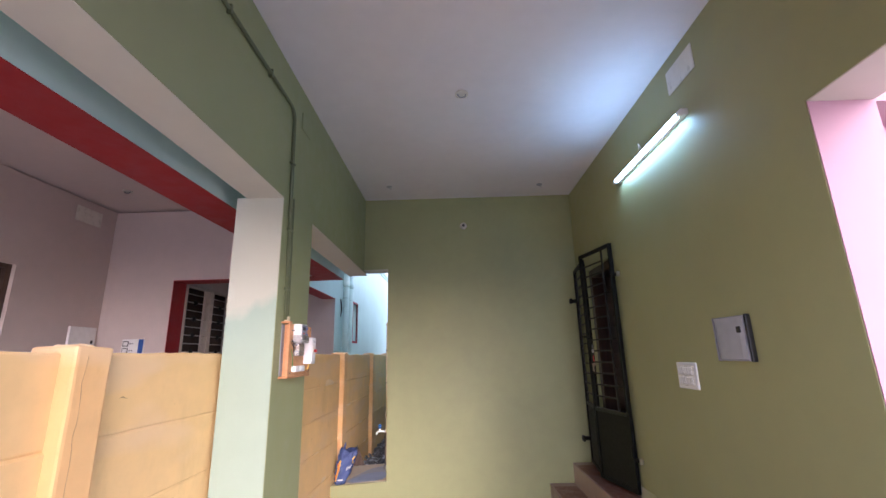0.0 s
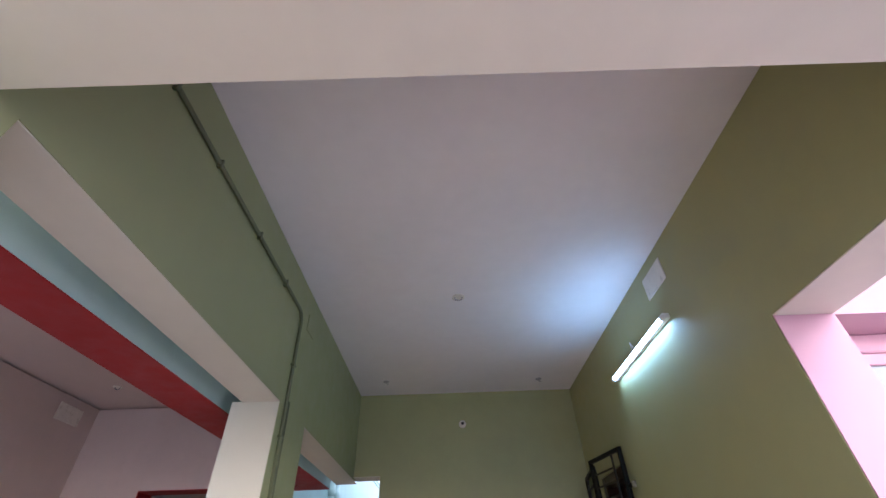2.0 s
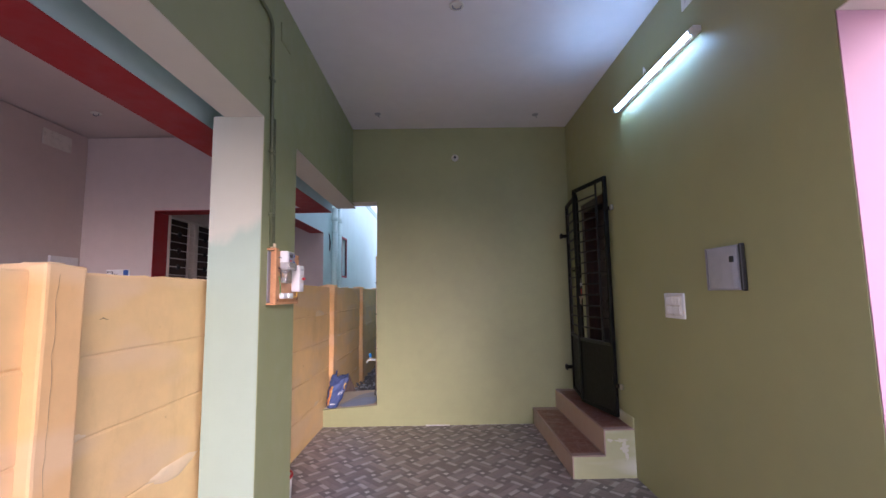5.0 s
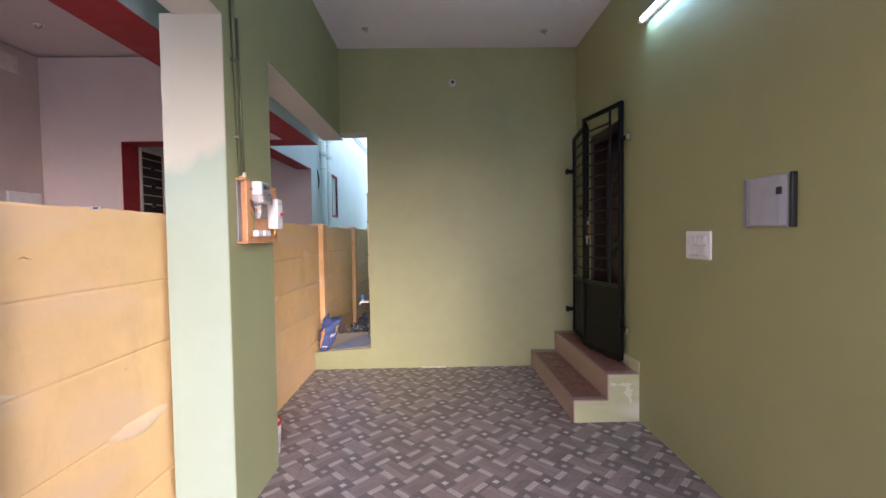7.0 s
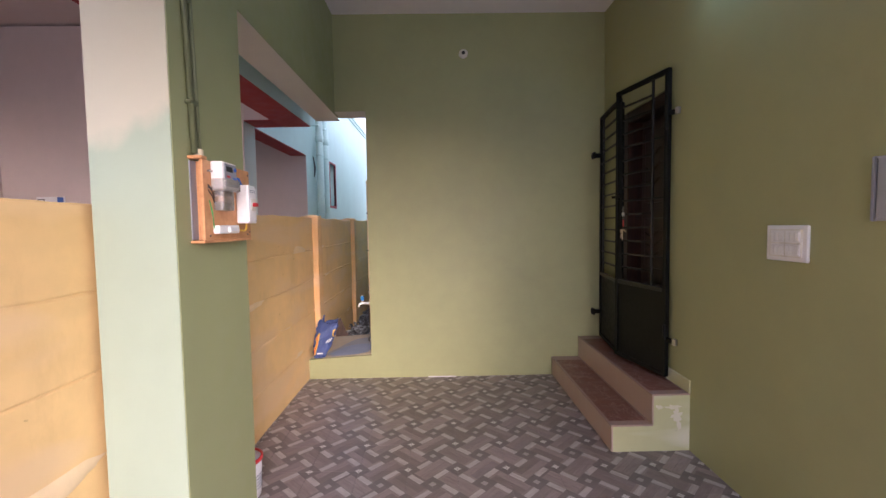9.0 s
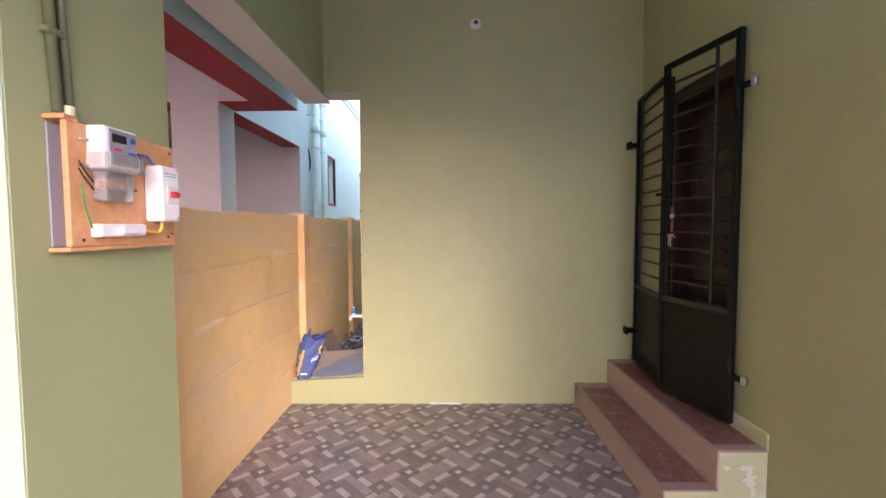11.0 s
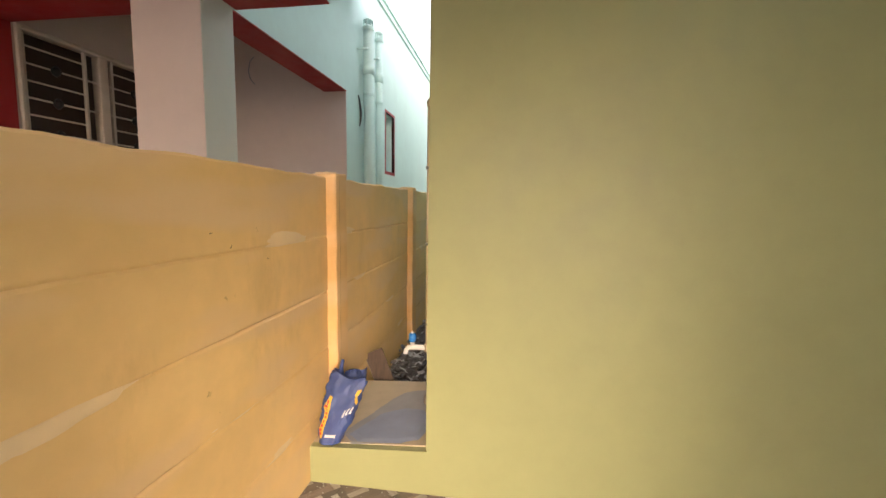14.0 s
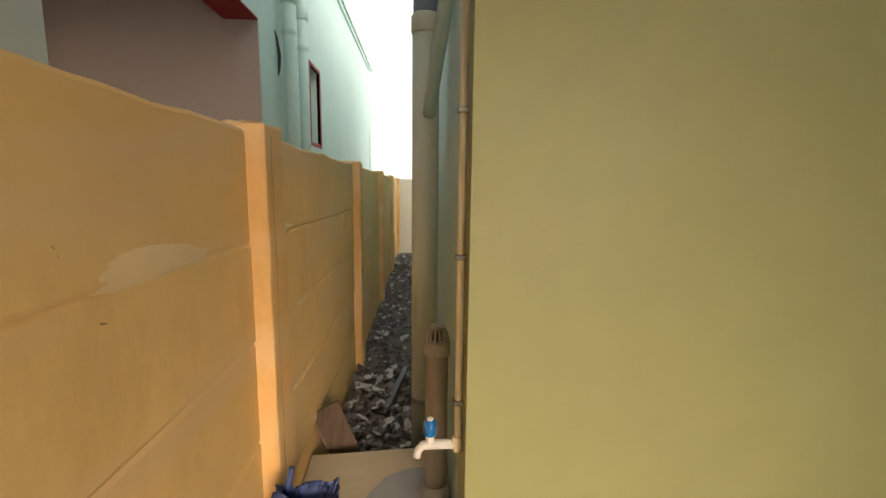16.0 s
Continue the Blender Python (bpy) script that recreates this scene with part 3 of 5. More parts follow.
structure("alley_ground", bx(XW, XO, 5.88, 13.1, -0.05, 0.005), EARTH, "dark damp soil of the alley", "ground")

# ---- neighbour's house ----
NX, NXO, NY = -1.97, -1.41, 5.15
house = thing("neighbour_house", (-3.0, 6.0, 0), "mint and white house with red beam undersides", "house")
for y0, y1, z0, z1 in ((5.405, 7.1, 2.49, 3.88), (7.1, 8.42, 0, 3.88), (8.42, 8.80, 0, 1.84), (8.42, 8.80, 2.57, 3.88), (8.80, 13.5, 0, 3.88)):
    part("side_wall", bx(NX - 0.22, NX, y0, y1, z0, z1), N_MINT, house, "mint painted outer wall")
part("jamb_face", bx(NX - 0.224, NX - 0.002, 7.090, 7.099, 0, 2.48), N_WHITE, house, "white painted jamb")
part("pillar", bx(NX - 0.22, NX, NY, 5.405, 0, 3.42), N_PALE, house, "pale painted pillar")
part("porch_wall", boxes((-2.37, NX - 0.224, NY + 0.002, 5.40, 0, 3.40), (-3.45, -2.37, NY + 0.002, 5.40, 2.5, 3.40), (-4.3, -3.45, NY + 0.002, 5.40, 0, 3.40)), N_WHITE, house, "white painted porch wall")
part("pillar_face", bx(-2.2, NX - 0.002, NY - 0.004, NY - 0.001, 0, 3.40), N_WHITE, house, "white painted pillar front")
part("porch_side_wall", boxes((-4.5, -4.3, 4.04, NY + 0.25, 0, 3.4), (-4.5, -4.3, 2.9, 4.04, 2.49, 3.4), (-4.5, -4.3, -1.0, 2.9, 0, 3.4)), N_WHITE, house, "white painted porch wall")
part("passage_wall", boxes((-3.65, -3.45, 5.40, 5.42, 0, 3.4), (-3.65, -3.45, 5.42, 6.64, 0, 0.9), (-3.65, -3.45, 5.42, 6.64, 2.50, 3.4), (-3.65, -3.45, 6.64, 7.1, 0, 3.4)), N_WHITE, house, "white painted passage wall")
part("passage_end_wall", bx(-3.65, NX - 0.224, 7.104, 7.3, 0, 3.4), N_WHITE, house, "white painted passage wall")
part("porch_ceiling", bx(-4.5, NXO, -1.0, 7.3, 3.42, 3.56), N_WHITE, house, "white porch ceiling")
SKEW = Matrix.Translation((NXO, 5.43, 0)) @ Matrix.Rotation(radians(-0.95), 4, "Z") @ Matrix.Translation((-NXO, -5.43, 0))
part("porch_beam", bx(NXO - 0.29, NXO, -1.0, 5.43, 2.505, 3.42, m=SKEW), N_MINT, house, "mint painted beam")
part("beam_inner_face", bx(NXO - 0.295, NXO - 0.291, -1.0, NY - 0.006, 2.506, 3.42, m=SKEW), N_WHITE, house, "white painted beam side")
part("beam_underside", bx(NXO - 0.292, NXO - 0.001, -1.0, 5.429, 2.498, 2.504, m=SKEW), RED, house, "dark red painted underside")
part("cross_beam", bx(NX + 0.003, NXO - 0.29, NY, 5.43, 2.505, 3.42), N_MINT, house, "mint painted beam")
part("cross_beam_face", bx(NX + 0.004, NXO - 0.29, NY - 0.005, NY - 0.001, 2.506, 3.42), N_WHITE, house, "white painted beam side")
part("cross_beam_underside", bx(NX + 0.004, NXO - 0.29, NY - 0.003, 5.429, 2.496, 2.5045), RED, house, "dark red painted underside")
part("opening_underside", boxes((-3.45, -2.37, NY - 0.002, 5.402, 2.492, 2.499), (NX - 0.222, NX + 0.002, 5.408, 7.098, 2.482, 2.489)), RED, house, "dark red painted underside")
part("red_jamb", bx(-3.449, -3.442, NY - 0.002, 5.402, 0, 2.49), RED, house, "dark red painted jamb")
part("column", bx(NXO - 0.29, NXO, 0.1, 0.4, 0, 2.497, bevel=0.008), N_MINT, house)
part("roof_edge", boxes((NX, NX + 0.05, 5.44, 13.55, 3.80, 3.86), (NX, NX + 0.025, 5.44, 13.55, 3.74, 3.80), (NX - 0.3, NX + 0.0, 5.44, 13.55, 3.88, 3.93)), N_MINT, house, "mint moulded roof edge")
part("rear_wall", bx(-7.0, NX - 0.22, 13.3, 13.5, 0, 3.88), N_MINT, house)
part("corner_strip", bx(NX, NX + 0.02, 13.2, 13.48, 0, 3.74), N_MINT, house)
part("roof", bx(-7.0, NX - 0.3, 7.3, 13.5, 3.72, 3.88), CEMENT, house, "flat concrete roof")
# Unseen beam, added to keep the sun off the upper porch walls.
part("front_beam", bx(-4.5, NXO - 0.30, -1.0, -0.78, 2.95, 3.42), N_WHITE, house, "unseen white beam added to shade the porch")
part("floor_slab", bx(-4.3, -1.6, -1.0, 7.1, -0.05, 0.3), CEMENT, house)

# red framed side window
wn1 = part("window", boxes((NX - 0.03, NX + 0.003, 8.38, 8.42, 1.80, 2.60), (NX - 0.03, NX + 0.003, 8.80, 8.84, 1.80, 2.60), (NX - 0.03, NX + 0.003, 8.42, 8.80, 2.57, 2.60), (NX - 0.03, NX + 0.003, 8.42, 8.80, 1.80, 1.84)), RED, house, "small window with a red painted surround")
part("pane", bx(NX - 0.150, NX - 0.142, 8.421, 8.799, 1.841, 2.569), DUSTY_GLASS, wn1, "frosted grey pane")

# long barred window in the passage
WZ = 2.50
wn2 = part("barred_window", bx(-3.60, -3.585, 5.421, 6.639, 0.901, WZ - 0.001), DARK, house, "long window with cream steel bars over dark shutters")
for y0, y1, z0, z1 in ((5.42, 5.445, 0.9, WZ), (6.61, 6.64, 0.9, WZ), (5.445, 6.61, WZ - 0.03, WZ), (5.445, 6.61, 0.9, 0.94), (5.955, 6.03, 0.94, WZ - 0.03)):
    part("window_frame", bx(-3.50, -3.43, y0, y1, z0, z1, bevel=0.006), GRILLE, wn2)
for y0 in (5.465, 6.075):
    y1, ym = y0 + 0.40, y0 + 0.20
    for ys in (y0, y1):
        part("stile", bx(-3.470, -3.448, ys - 0.011, ys + 0.011, 0.94, WZ - 0.03, bevel=0.003), GRILLE, wn2)
    for i in range(14):
        z = 2.386 - 0.106 * i
        if i % 2 == 0:
            part("bar", tb([(-3.458, y0, z), (-3.458, y1, z)], 0.007, 6), GRILLE, wn2)
            continue
        part("bar", tb([(-3.458, y0 - 0.06, z), (-3.458, ym - 0.04, z)], 0.007, 6), GRILLE, wn2)
        part("bar", tb([(-3.458, ym + 0.04, z), (-3.458, y1 + 0.10, z)], 0.007, 6), GRILLE, wn2)
        part("ornament", rv((-3.458, ym, z), [(0.008, -0.035), (0.024, -0.018), (0.030, 0.0), (0.024, 0.018), (0.008, 0.035)], 10), BLACK, wn2)

ndoor = thing("neighbour_door", (-4.4, 3.5, 0.3), "brown wooden door of the neighbouring porch", "door")
part("leaf", bx(-4.42, -4.38, 2.95, 3.99, 0.3, 2.45, bevel=0.006), BROWN_PLY, ndoor)
part("door_frame", boxes((-4.46, -4.34, 2.9, 2.95, 0.3, 2.49), (-4.46, -4.34, 3.99, 4.04, 0.3, 2.49), (-4.46, -4.34, 2.95, 3.99, 2.45, 2.49)), BROWN_PLY, ndoor)
tagged(part("vent_cover", bx(-4.3, -4.285, 4.56, 4.92, 3.13, 3.31, bevel=0.006), PVC_IVORY), "cream plastic vent cover on the porch wall", "vent")
nb = thing("distribution_box", (-4.3, 4.92, 1.72), "white metal distribution box on the porch wall", "box", "distribution boxes")
part("cover", bx(-4.3, -4.27, 4.74, 5.10, 1.68, 1.94, bevel=0.008, segs=2), PVC_WHITE, nb)
part("latch", bx(-4.27, -4.262, 5.03, 5.06, 1.75, 1.79, bevel=0.003), BLACK, nb)
ns = thing("switch_board", (-3.85, NY, 1.65), "white switch board with black keys", "switch", "switches")
part("plate", bx(-3.97, -3.70, NY - 0.016, NY, 1.6, 1.80, bevel=0.005), PVC_WHITE, ns)
for z in (1.635, 1.715):
    so = part("socket", bx(-3.955, -3.885, NY - 0.020, NY - 0.016, z, z + 0.062, bevel=0.003), BLACK, ns, "dark socket rim")
    part("socket_face", bx(-3.946, -3.894, NY - 0.022, NY - 0.020, z + 0.009, z + 0.053, bevel=0.001), PVC_WHITE, so)
    for x in (-3.872, -3.846):
        part("switch_mark", bx(x, x + 0.014, NY - 0.019, NY - 0.016, z + 0.024, z + 0.038, bevel=0.002), BLACK, ns)
part("regulator_panel", bx(-3.765, -3.705, NY - 0.024, NY - 0.016, 1.61, 1.795, bevel=0.004), BLUE_PLASTIC, ns, "blue panel")
nr = thing("ceiling_rose", (-3.67, 4.48, 3.42), "white round fan hook box in the porch ceiling", "ceiling fitting")
part("ring", rv((-3.67, 4.48, 3.42), [(0.05, -0.0005), (0.05, -0.008), (0.042, -0.011), (0.036, -0.006)], 24), PVC_IVORY, nr, "", True)
part("hook", tb([(-3.70, 4.48, 3.414), (-3.695, 4.48, 3.395), (-3.67, 4.48, 3.387), (-3.645, 4.48, 3.395), (-3.64, 4.48, 3.414)], 0.005, 8), PVC_GREY, nr)

# rain pipes on the neighbour's wall
for y, r, zt in ((7.53, 0.052, 3.22), (7.90, 0.040, 3.24)):
    p = thing("vent_pipe", (NX + 0.07, y, 0), "mint painted plastic vent pipe with slotted cowl", "pipe", "vent pipes on the mint wall")
    part("pipe", tb([(NX + 0.075, y, 0), (NX + 0.075, y, zt)], r, 16), N_MINT, p, "", True)
    part("socket", rv((NX + 0.075, y, zt - 0.42), [(r, -0.05), (r + 0.008, -0.045), (r + 0.008, 0.045), (r, 0.05)], 16), N_MINT, p, "", True)
    part("cowl", rv((NX + 0.075, y, zt), [(r + 0.008, -0.03), (r + 0.01, 0.0), (r, 0.01)], 16), N_MINT, p)
    for k in range(8):
        t = 2 * math.pi * k / 8
        part("slat", bx(r * 0.9 * math.cos(t) + NX + 0.07, r * 0.9 * math.cos(t) + NX + 0.08, y + r * 0.9 * math.sin(t) - 0.005, y + r * 0.9 * math.sin(t) + 0.005, zt + 0.01, zt + 0.06), N_MINT, p)
    part("cap", rv((NX + 0.075, y, zt + 0.06), [(r, 0), (r, 0.012), (r * 0.5, 0.025)], 16), N_MINT, p)
    for z in (1.75, 2.55):
        part("clamp", rv((NX + 0.075, y, z), [(r + 0.002, -0.012), (r + 0.006, -0.012), (r + 0.006, 0.012), (r + 0.002, 0.012)], 16), N_MINT, p)
    part("branch", tb([(NX + 0.075, y, zt - 0.2), (NX + 0.09, y - 0.10, zt - 0.24), (NX, y - 0.14, zt - 0.25)], 0.012, 8), N_MINT, p)
cb = thing("cable_bundle", (NX, 7.44, 2.38), "loose black cable hanging on the mint wall", "cable")
part("cable", tb([(NX, 7.42, 2.53), (NX + 0.012, 7.425, 2.48), (NX + 0.022, 7.44, 2.36), (NX + 0.012, 7.455, 2.27), (NX, 7.46, 2.22)], [0.004, 0.008, 0.013, 0.009, 0.004], 8), BLACK, cb)
lw = thing("loose_wire", (-2.95, 7.1, 2.7), "thin grey wire hanging inside the passage", "cable")
part("wire", tb([(-2.91, 7.1, 2.83), (-2.945, 7.085, 2.78), (-2.96, 7.08, 2.69), (-2.945, 7.085, 2.62), (-2.91, 7.1, 2.57)], 0.005, 6), PVC_GREY, lw)

# ---- door, steps and gate ----
door = thing("front_door", (1.62, 4.2, DOORZ0), "closed dark polished teak door with carved panels", "door")
part("door_frame", boxes((XR + 0.012, 1.66, DOOR0, DOOR0 + 0.09, DOORZ0, DOORZ1), (XR + 0.012, 1.66, DOOR1 - 0.09, DOOR1, DOORZ0, DOORZ1), (XR + 0.012, 1.66, DOOR0 + 0.09, DOOR1 - 0.09, DOORZ1 - 0.09, DOORZ1), bevel=0.006), DOOR_WOOD, door)
leaf = part("leaf", bx(1.60, 1.64, DOOR0 + 0.09, DOOR1 - 0.09, DOORZ0, DOORZ1 - 0.09, bevel=0.004), DOOR_WOOD, door)
for z0, z1 in ((0.50, 0.98), (1.10, 1.50), (1.62, 2.18)):
    part("panel", bx(1.578, 1.60, DOOR0 + 0.18, DOOR1 - 0.18, z0, z1, bevel=0.016, segs=2), DOOR_WOOD, leaf)
    for k in range(3):
        zz = z0 + (z1 - z0) * (0.3 + 0.2 * k)
        part("moulding", tb([(1.574, DOOR0 + 0.22 + (DOOR1 - DOOR0 - 0.44) * i / 10, zz + 0.03 * math.sin(math.pi * i / 5)) for i in range(11)], 0.008, 6), DOOR_WOOD, leaf)

SX1, SX2, SY, SZ1, SZ2 = 0.966, 1.225, 3.625, 0.178, 0.375
steps = thing("porch_steps", (1.2, 4.3, 0), "two tiled steps with red treads and green painted end", "steps")
part("core", boxes((SX1 + 0.012, XR - 0.001, SY, YB - 0.001, 0, SZ1 - 0.012), (SX2 + 0.012, XR - 0.001, SY, YB - 0.001, SZ1 - 0.012, SZ2 - 0.012)), STEP_GREEN, steps, "light green painted step end with white smears")
for x, za, zb_ in ((SX1, 0.001, SZ1 - 0.012), (SX2, SZ1, SZ2 - 0.012)):
    part("riser", bx(x, x + 0.012, SY - 0.001, YB - 0.002, za, zb_, bevel=0.0015), STEP_RISER, steps, "beige riser tile")
for x0, x1, z in ((SX1 - 0.006, SX2 + 0.006, SZ1), (SX2 - 0.006, XR - 0.002, SZ2)):
    t_ = part("tread", bx(x0, x1, SY - 0.006, YB - 0.002, z - 0.012, z, bevel=0.003), STEP_EDGE, steps, "beige tread tile")
    ins = 0.016
    a_, b_ = SY + 0.055, YB - 0.12
    n = 5
    for k in range(n):
        ya, yb = a_ + (b_ - a_) * k / n + 0.001, a_ + (b_ - a_) * (k + 1) / n - 0.001
        part("tile", bx(x0 + ins, x1 - 0.02, ya, yb, z, z + 0.0015), RED_TILE, t_, "scuffed red oxide tile")
for off, (cx, cz, rx_, rz_, sd) in enumerate(((1.385, 0.235, 0.032, 0.050, 2.0), (1.36, 0.285, 0.045, 0.012, 5.0), (1.275, 0.288, 0.022, 0.012, 9.0), (1.40, 0.165, 0.012, 0.03, 14.0))):
    bm = bmesh.new()
    ring = []
    for q in range(24):
        t = 2 * math.pi * q / 24
        k = 1 + 0.9 * noise.noise((math.cos(t) * 2 + sd, math.sin(t) * 2, sd))
        ring.append(bm.verts.new((cx + rx_ * k * math.cos(t), SY - 0.0024 - 0.0006 * off, cz + rz_ * k * math.sin(t))))
    bm.faces.new(ring)
    back = bmesh.ops.extrude_face_region(bm, geom=bm.faces[:])["geom"]
    for v in back:
        if isinstance(v, bmesh.types.BMVert):
            v.co.y = SY + 0.002
    part("paint_smear", bm, CREAM, steps, "dried white paint smear")
part("skirting", bx(XR - 0.014, XR - 0.001, SY - 0.01, DOOR0 - 0.01, SZ2, SZ2 + 0.085, bevel=0.004), STEP_GREEN, steps, "rough green skirting lip")


def gate_leaf(name, hinge, free, z0, z1, flip, label):
    h, f = Vector((*hinge, 0)), Vector((*free, 0))
    d = f - h
    width = d.length
    m = Matrix.Translation(h) @ Matrix.Rotation(math.atan2(d.y, d.x), 4, "Z")
    g = thing(name, (hinge[0], hinge[1], z0), label, "gate", "leaves of the door gate")

    def bar(nm, u0, u1, za, zb, th=0.012, bev=0.002, mat=BLACK_STEEL, par=g, v=0.0, lab=""):
        return part(nm, bx(u0, u1, v - th, v + th, za, zb, bevel=bev, m=m), mat, par, lab)
    zp = z0 + 0.585
    bar("stile", 0, 0.032, z0, z1, 0.016)
    bar("stile", width - 0.032, width, z0, z1, 0.016)
    bar("rail", 0.032, width - 0.032, z1 - 0.03, z1, 0.016)
    bar("rail", 0.032, width - 0.032, z0, z0 + 0.03, 0.016)
    bar("rail", 0.032, width - 0.032, zp, zp + 0.03, 0.016, 0.002, BAR_STEEL)
    bar("plate", 0.03, width - 0.03, z0 + 0.028, zp + 0.002, 0.003, 0.0, lab="black sheet steel lower plate")
    inner = 0.15 if flip else 0.075
    bar("upright", inner, inner + 0.018, zp + 0.03, z1 - 0.03, 0.007, 0.002, BAR_STEEL)
    n = int((z1 - zp) / 0.103)
    for i in range(1, n):
        z = zp + 0.03 + (z1 - zp - 0.06) * i / n
        bar("bar", inner + 0.018, width - 0.032, z - 0.0065, z + 0.0065, 0.0065, 0.0, BAR_STEEL)
        if i % 4 == 2:
            bar("bar", 0.032, inner, z - 0.0065, z + 0.0065, 0.0065, 0.0, BAR_STEEL)
    return g, m, width, bar


g1, m1, w1, bar1 = gate_leaf("gate_leaf", (1.437, 3.85), (1.318, 4.395), 0.40, 2.49, True, "black steel barred gate leaf standing slightly ajar")
g2, m2, w2, bar2 = gate_leaf("gate_leaf", (1.437, 5.03), (1.352, 4.42), 0.385, 2.455, False, "black steel barred gate leaf beside the back wall")
bar1("cover_strip", w1 - 0.075, w1 - 0.034, 1.02, 2.40, 0.010, 0.002)
bar1("hinge_lug", -0.07, 0.0, 2.175, 2.205, 0.010, 0.003, BLACK_STEEL)
bar1("hinge_lug", -0.07, 0.0, 0.645, 0.675, 0.010, 0.003, BLACK_STEEL)
for z in (2.19, 0.66):
    bar1("lug_pin", -0.085, -0.055, z - 0.022, z + 0.022, 0.012, 0.004, STEEL)
for z in (2.13, 0.72):
    part("hinge_barrel", tb([m1 @ Vector((0.0, 0.022, z - 0.045)), m1 @ Vector((0.0, 0.022, z + 0.045))], 0.011, 10), BLACK_STEEL, g1)
bar1("slide_bolt", w1 - 0.10, w1 + 0.03, 1.66, 1.68, 0.007, 0.002, BLACK_STEEL, g1, 0.024)
bar1("bolt_keeper", w1 - 0.06, w1 - 0.02, 1.64, 1.70, 0.01, 0.002, BLACK_STEEL, g1, 0.02)
for z in (2.10, 0.62):
    part("wall_lug", bx(1.345, 1.425, 5.0, YB - 0.001, z - 0.018, z + 0.018, bevel=0.004), BLACK_STEEL, g2)
    part("lug_plate", bx(1.35, 1.365, 4.985, YB - 0.001, z - 0.03, z + 0.03, bevel=0.003), BLACK_STEEL, g2)
lock = thing("padlock", tuple(m1 @ Vector((w1 - 0.118, 0.02, 1.5))), "small steel padlock with keys hanging on the gate", "padlock")
pc = m1 @ Vector((w1 - 0.118, 0.028, 1.53))
part("body", rv(pc, [(0.009, -0.008), (0.016, -0.006), (0.016, 0.006), (0.009, 0.008)], 16, "x"), STEEL, lock, "", True)
part("shackle", tb([pc + Vector((0, -0.012, 0.015)), pc + Vector((0, -0.012, 0.045)), pc + Vector((0, 0, 0.058)), pc + Vector((0, 0.012, 0.045)), pc + Vector((0, 0.012, 0.015))], 0.003, 8), CLAMP, lock)
part("key_ring", tb([pc + Vector((0, 0.012 * math.cos(t), -0.024 + 0.012 * math.sin(t))) for t in (2 * math.pi * q / 12 for q in range(13))], 0.0014, 6), CLAMP, lock)
part("key_tag", bx(pc.x - 0.003, pc.x + 0.003, pc.y - 0.009, pc.y + 0.009, pc.z - 0.095, pc.z - 0.04, bevel=0.003), RED_PLASTIC, lock, "red key tag")
for k, (dy, dz) in enumerate(((-0.052, -0.138), (0.036, -0.135), (-0.004, -0.195), (0.014, -0.185), (-0.03, -0.150))):
    tip = pc + Vector((-0.004 * k, dy, dz))
    top = pc + Vector((-0.004 * k, 0.003 * (k - 2), -0.118))
    part("key", tb([top, top.lerp(tip, 0.35), top.lerp(tip, 0.4), tip], [0.008, 0.008, 0.004, 0.0032], 6), BRASS, lock, "tarnished brass key")

# ---- things on the walls ----
tl = thing("tube_light", (XR, 2.97, 2.95), "lit white tube light batten on the wall", "light")
# Second box is an added lip that holds tube light off the wall above.
part("batten", boxes((XR - 0.034, XR - 0.001, 2.42, 3.52, 2.938, 2.966), (XR - 0.050, XR - 0.001, 2.42, 3.52, 2.966, 2.977), bevel=0.003), PVC_WHITE, tl)
part("diffuser", tb([(XR - 0.050, 2.45, 2.950), (XR - 0.050, 3.49, 2.950)], 0.0135, 12), TUBE, tl, "glowing bluish white tube", True)
for y in (2.435, 3.505):
    part("end_cap", bx(XR - 0.067, XR - 0.03, y - 0.015, y + 0.015, 2.928, 2.964, bevel=0.005), PVC_WHITE, tl)
part("supply_wire", tb(arc((XR - 0.02, 3.02, 2.984), (XR - 0.03, 3.05, 3.08), (XR - 0.004, 3.10, 2.99), 0.03, 8), 0.004, 6), PVC_WHITE, tl)
tagged(part("vent_cover", bx(XR - 0.008, XR - 0.0005, 2.28, 2.585, 3.168, 3.338, bevel=0.003), PVC_IVORY), "ivory plastic cover plate near the ceiling", "cover")

db = thing("distribution_box", (XR, 2.37, 1.46), "grey plastic distribution box with curved door", "box", "distribution boxes")
part("back_box", bx(XR - 0.018, XR - 0.001, 2.246, 2.505, 1.458, 1.688, bevel=0.006), PVC_GREY, db)
bm = bmesh.new()
prof = [(XR - 0.0185, 2.50), (XR - 0.026, 2.495), (XR - 0.033, 2.46), (XR - 0.035, 2.37), (XR - 0.032, 2.29), (XR - 0.026, 2.262), (XR - 0.0185, 2.26)]
rows = [[bm.verts.new((x, y, z)) for x, y in prof] for z in (1.466, 1.68)]
for j in range(len(prof)):
    k = (j + 1) % len(prof)
    bm.faces.new((rows[0][j], rows[0][k], rows[1][k], rows[1][j]))
bm.faces.new(rows[0])
bm.faces.new(rows[1])
bdoor = part("door", bm, PVC_SILVER, db, "grey curved lid", False)
part("side_trim", bx(XR - 0.028, XR - 0.001, 2.230, 2.245, 1.455, 1.692, bevel=0.006, segs=2), BLACK, db, "dark glossy side strip")
part("side_trim", bx(XR - 0.026, XR - 0.001, 2.506, 2.519, 1.457, 1.690, bevel=0.006, segs=2), PVC_GREY, db, "grey side strip")
